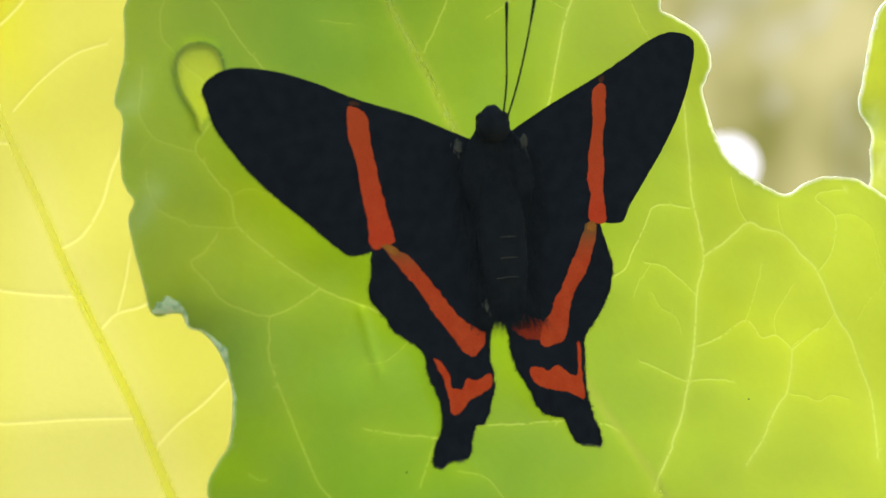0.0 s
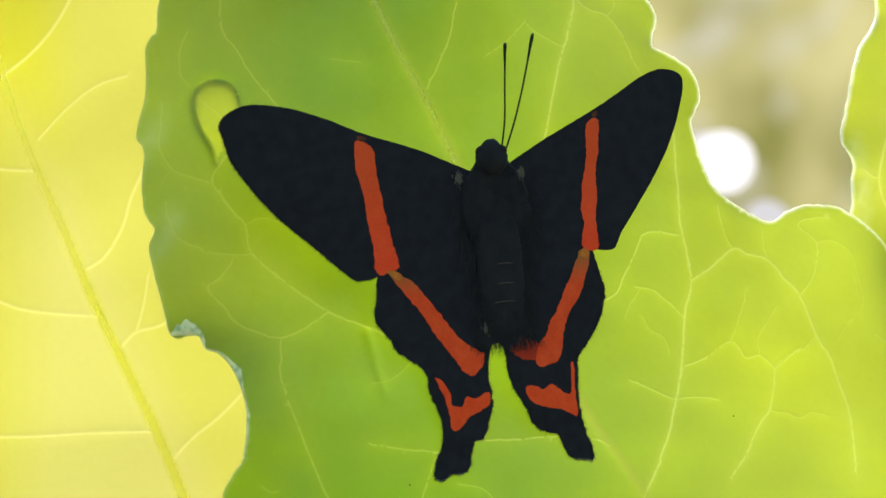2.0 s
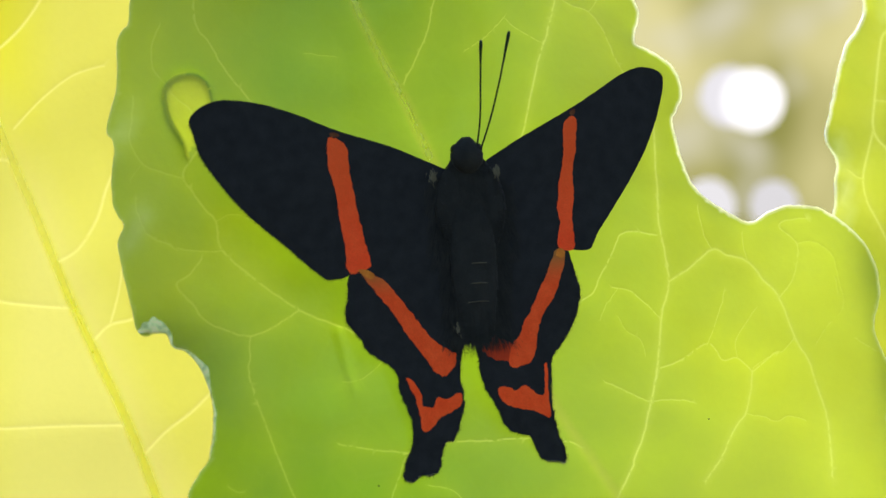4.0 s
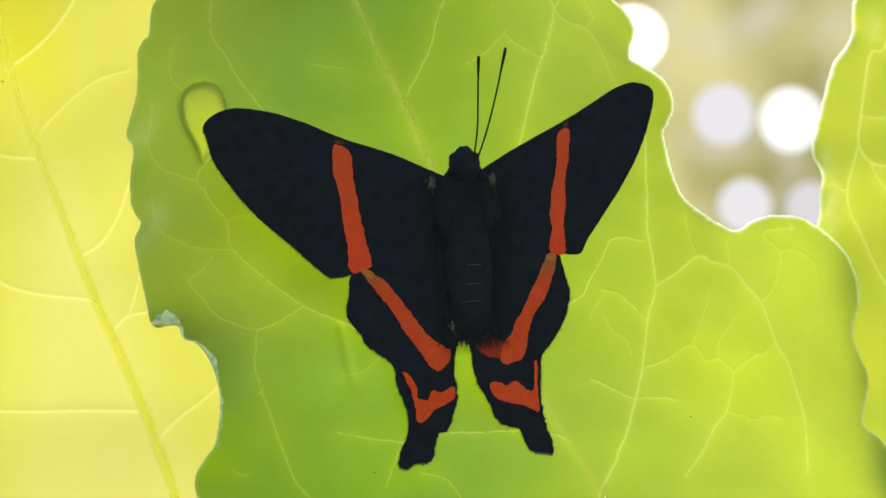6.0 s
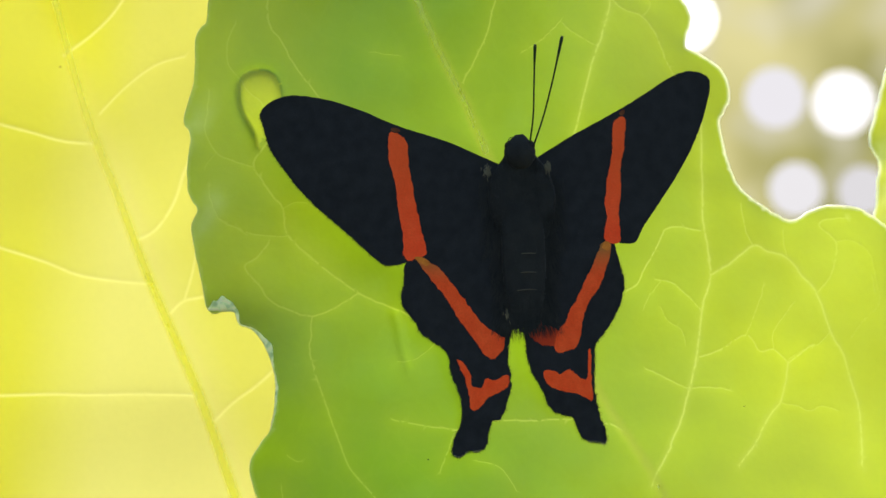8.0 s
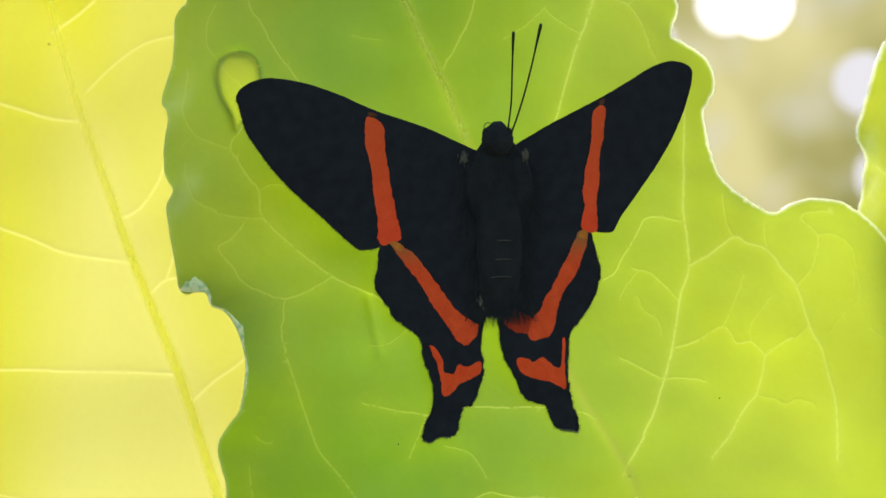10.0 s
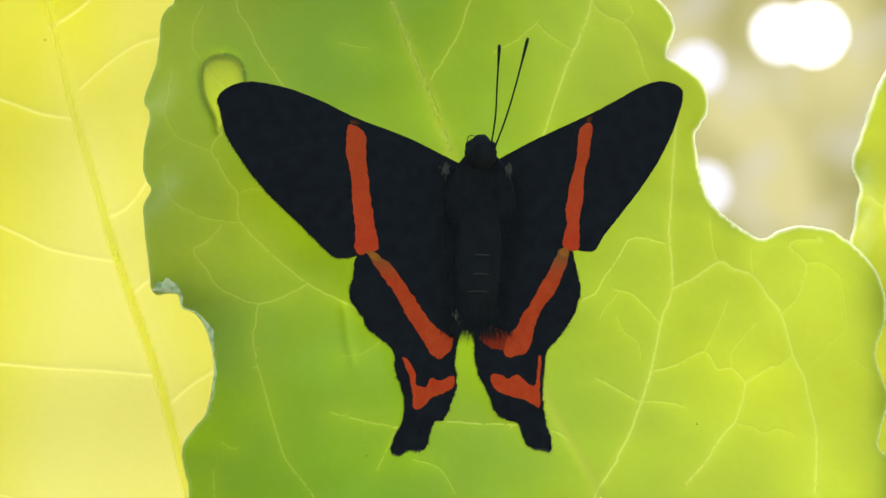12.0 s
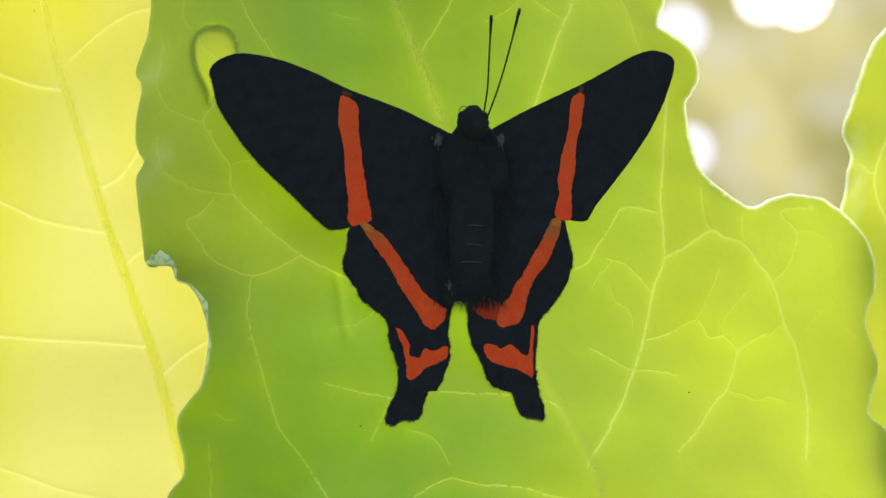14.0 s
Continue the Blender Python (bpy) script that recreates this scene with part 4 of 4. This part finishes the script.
def body_part(name, fly, hairs, length, *shape, **more):
    bm = bmesh.new()
    blob(bm, *shape, **more)
    bm.normal_update()
    hold = bm.copy()
    ob = part(name, bm, FUR, fly)
    fur(hold, hairs, length, Vector((0, 0.0, -1)), ob)
    hold.free()
    return ob


def basal_hair(fly):
    """Long dusky hairs from the body over the wing bases."""
    bm = bmesh.new()
    for _ in range(9000):
        z = random.uniform(-2.7, 12.2)
        reach = 2.9 if z > 4.0 else 2.3
        u = random.uniform(-1.3, 1.3)
        x = 3.55 - 0.03 * (6.5 - z) + u * reach
        if random.random() < (abs(u) - 0.5) or z > 12.4 - 0.55 * abs(x - 3.5):
            continue
        lift = 0.12 + 0.78 * math.exp(-(u / 0.66) ** 2) + random.uniform(0, 0.12)
        d = Vector((0.30 * u + random.uniform(-0.25, 0.25), 0.12 * abs(u) + random.uniform(-0.08, 0.08), -1)).normalized() * random.uniform(0.6, 1.5) * MM
        p = at_body(x, z, lift)
        s = Vector((0.022 * MM, 0, 0))
        bm.faces.new([bm.verts.new(p - s), bm.verts.new(p + s), bm.verts.new(p + d)])
    return part("basal_hair", bm, DUSK, fly, "dusky hair over the wing bases")


def butterfly():
    fly = thing("butterfly", (0, 0, 0), "black butterfly with orange-red wing bands, wings spread on the leaf", "butterfly")
    wings = {}
    hind_edges = [smooth(WINGS[key][0], 5, True) for key in ("hind_left", "hind_right")]
    for key, (outline,) in WINGS.items():
        fore = key.startswith("fore")
        lift = 0.012 if fore else 0.0
        edge = smooth(outline, 7 if fore else 9, True)
        edge = ragged(edge, 0.035 if fore else 0.13, 0.38, 1.3)
        wing = scale_sheet("forewing" if fore else "hindwing", edge, 0.9, lift, 0.08, WING_BLACK, fly)
        wings[key] = wing
        fringe(edge, 0.2 if fore else 0.24, 30 if fore else 34, lift, wing,
               (lambda x, z: x < 0 and not any(inside((x, z), hind) for hind in hind_edges)) if fore else (lambda x, z: z < 2.6), outer=fore)
        if not fore:
            low = min(z for _, z in edge)
            fringe([(x, z + 0.12) for x, z in edge], 0.3, 12, lift + 0.05, wing, lambda x, z: z < low + 0.55, TAIL_TIP)
        for k, band in enumerate(BANDS[key]):
            dusky = key == "hind_right" and k == 1
            edge = ragged(ragged(smooth(band, 10, True), 0.10, 0.55, 2.2), 0.07 if not dusky else 0.14, 0.16, 7.4)
            if dusky:
                coat, fade = RED_DARK, None
            elif fore:   # browner towards the leading edge
                coat, fade = FORE_RED, lambda x, z: 0.4 * min(max((z - 5.0) / 7.0, 0.0), 1.0)
            elif k == 0:   # tan where the forewing ends
                coat, fade = HIND_RED, lambda x, z: min(max((z - 1.5) / 2.5, 0.0), 1.0) ** 1.5
            else:
                coat, fade = WING_RED, None
            scale_sheet("wing_band", edge, 0.8, lift + (0.04 if dusky else 0.05), 0.03, coat, wing, "dusky red scales" if dusky else "orange-red scales", fade)
    for key, patch in TAN_PATCHES:
        mx, mz = sum(p[0] for p in patch) / len(patch), sum(p[1] for p in patch) / len(patch)
        patch = [(mx + 0.7 * (x - mx), mz + 0.7 * (z - mz)) for x, z in patch]
        scale_sheet("tan_patch", ragged(smooth(patch, 5, True), 0.04, 0.4, 2.9), 0.5, (0.012 if key.startswith("fore") else 0.0) + 0.09, 0.03, BROWN if key.startswith("fore") else TAN, wings[key], "small tan patch")
    basal_hair(fly)
    (hx, hz), (ax, az), (bx, bz), (cx, cz) = (3.60, 12.99), (3.59, 12.13), (3.57, 6.49), (3.24, -2.46)
    body_part("thorax", fly, 5000, 1.15, at_body(ax, az + 0.7, 0.30), at_body(bx, bz - 2.8, 0.10), 2.9, 2.5, 0.3, flat=0.20, fuzz=0.10)
    abdomen = body_part("abdomen", fly, 5000, 1.0, at_body(bx, bz + 3.0, 0.3), at_body(cx, cz - 0.1, 0.2), 2.0, 1.75, 0.1, rings=26, flat=0.42, fuzz=0.08, blunt=0.2)
    body_part("head", fly, 400, 0.3, at_body(hx, hz + 1.05, 0.9), at_body(hx, hz - 1.8, 0.8), 1.15, 1.48, 0.05, fuzz=0.1)
    for k in (0.30, 0.48, 0.645):
        x, z = bx + (cx - bx) * k, bz + (cz - bz) * k
        bm = bmesh.new()
        tube(bm, [at_body(x, z + 0.08 * (1 - u * u), 0.36 + 0.87 * math.sqrt(max(0.0, 1 - (u / 2.0) ** 2))) + Vector((u * MM, 0, 0))
                  for u in (-0.9, -0.6, -0.3, 0.0, 0.3, 0.6, 0.9)], [0.02 * MM, 0.04 * MM, 0.05 * MM, 0.05 * MM, 0.05 * MM, 0.04 * MM, 0.02 * MM], 6)
        part("segment_line", bm, RING, abdomen, "thin pale ring between segments")
    for x, z, count in [(0.66, 11.14, 90), (6.01, 11.27, 90), (1.50, -1.25, 16)]:
        bm = bmesh.new()
        for _ in range(count):
            p = at_body(x + random.gauss(0, 0.14), z + random.gauss(0, 0.22), 0.55 + random.uniform(0, 0.2))
            d = Vector((random.uniform(-0.5, 0.5), -0.4, -1)).normalized() * 0.4 * MM
            s = Vector((0.035 * MM, 0, 0))
            bm.faces.new([bm.verts.new(p - s), bm.verts.new(p + s), bm.verts.new(p + d)])
        part("hair_tuft", bm, PALE, fly, "pale tuft of hair scales")
    for key, line, r0, r1 in (("proboscis", [(3.25, 13.02), (2.72, 13.12), (2.46, 13.52), (2.60, 13.92), (3.02, 13.96), (3.22, 13.66), (3.02, 13.36), (2.76, 13.46), (2.78, 13.74)], 0.045, 0.028),
                              ("proboscis_tip", [(2.85, 13.55), (2.35, 13.62), (1.85, 13.50), (1.32, 13.36)], 0.030, 0.014)):
        bm = bmesh.new()
        pts = smooth(line, 6)
        n = len(pts) - 1
        tube(bm, [at_body(x, z, 0.75 + 0.15 * i / n) for i, (x, z) in enumerate(pts)], [(r0 + (r1 - r0) * i / n) * MM for i in range(n + 1)], 6)
        MOVING[key] = part(key, bm, EYE, fly, "thin dark coiled proboscis" if key == "proboscis" else "")
    for s in (-1, 1):
        bm = bmesh.new()
        bmesh.ops.create_icosphere(bm, subdivisions=2, radius=0.5 * MM, matrix=Matrix.Translation(at_body(hx + s * 0.85, hz + 0.1, 1.0)))
        part("eye", bm, EYE, fly)
    for line in ([(4.44, 13.05), (4.82, 15.38), (4.97, 18.17), (5.13, 21.11)], [(4.81, 13.06), (5.71, 15.40), (6.57, 18.22), (7.49, 21.76)]):
        bm = bmesh.new()
        pts = smooth(line, 8)
        n = len(pts) - 1
        tube(bm, [at_body(x, z, 1.0 + 5.0 * i / n) for i, (x, z) in enumerate(pts)],
             [(0.075 + 0.085 * max(0, (i / n - 0.8) / 0.2) ** 0.7 * (1 if i < n else 0.5)) * MM for i in range(n + 1)], 8)
        part("antenna", bm, ANTENNA, fly)
    return fly


butterfly()


def motions():
    """The sky gaps are shifted to fit the camera's view (metres); the proboscis uncoils beside the head and draws back
    behind it (millimetres).
    """
    coil = [(0, 0.75, -0.75), (5.9, 0.75, -0.75), (6.1, 0.30, -0.25), (6.3, -0.10, 0.10), (6.5, -0.08, 0.08), (6.65, 0.12, -0.05), (7.0, 0.20, -0.12), (8.2, 0.16, -0.10),
            (10.3, 0.0, 0.0), (11.0, 0.0, 0.0), (11.3, -0.12, 0.08), (11.6, -0.36, 0.22), (11.9, -0.02, 0.02), (12.9, 0.0, 0.0), (13.3, -0.04, 0.03),
            (13.5, -0.22, 0.12), (13.7, -0.26, 0.15), (13.9, -0.03, 0.02), (14, 0.0, 0.0)]
    tip = [(0, 1.9, -0.8), (6.1, 1.9, -0.8), (6.3, 0.0, 0.0), (6.5, 0.0, 0.05), (6.65, 1.9, -0.6), (13.2, 1.9, -0.6), (13.35, 0.1, 0.15), (13.7, -0.15, 0.45), (13.85, 1.9, -0.6), (14, 1.9, -0.6)]
    gap_shift = {"lilac_gap": [(0, 0.07, -0.08), (2, 0.06, -0.07), (2.6, 0.085, -0.065), (3, 0.098, -0.037), (3.7, 0.115, 0.035), (5.8, 0, 0), (8.2, 0, 0), (10.3, 0.13, 0.0), (14, 0.13, 0.0)],
            "white_gap": [(0, -0.03, -0.07), (2, -0.055, -0.05), (2.6, -0.03, -0.06), (3, -0.014, -0.025), (3.7, 0.005, 0.045), (5.8, 0, 0), (8.2, 0, 0), (10.3, 0.13, 0.0), (14, 0.13, 0.0)],
            "grey_gap": [(0, 0, 0), (8.2, 0, 0), (10.3, 0.13, 0), (14, 0.13, 0)],
            "pale_gap": [(0, 0, 0), (8.2, 0, 0), (10.3, 0.13, 0), (14, 0.13, 0)],
            "high_gap": [(0, -0.05, 0), (8.2, -0.05, 0), (10.3, 0.045, 0), (14, 0.045, 0)],
            "low_gap": [(0, 0, 0), (8.2, 0, 0), (10.3, 0.07, 0), (14, 0.07, 0)]}
    for name, rows in gap_shift.items():
        walk(MOVING[name], [(t, pose(x, 0, z)) for t, x, z in rows])
    walk(MOVING["proboscis"], [(t, pose(x * MM, 0, z * MM)) for t, x, z in coil])
    walk(MOVING["proboscis_tip"], [(t, pose(x * MM, 0, z * MM)) for t, x, z in tip])


motions()
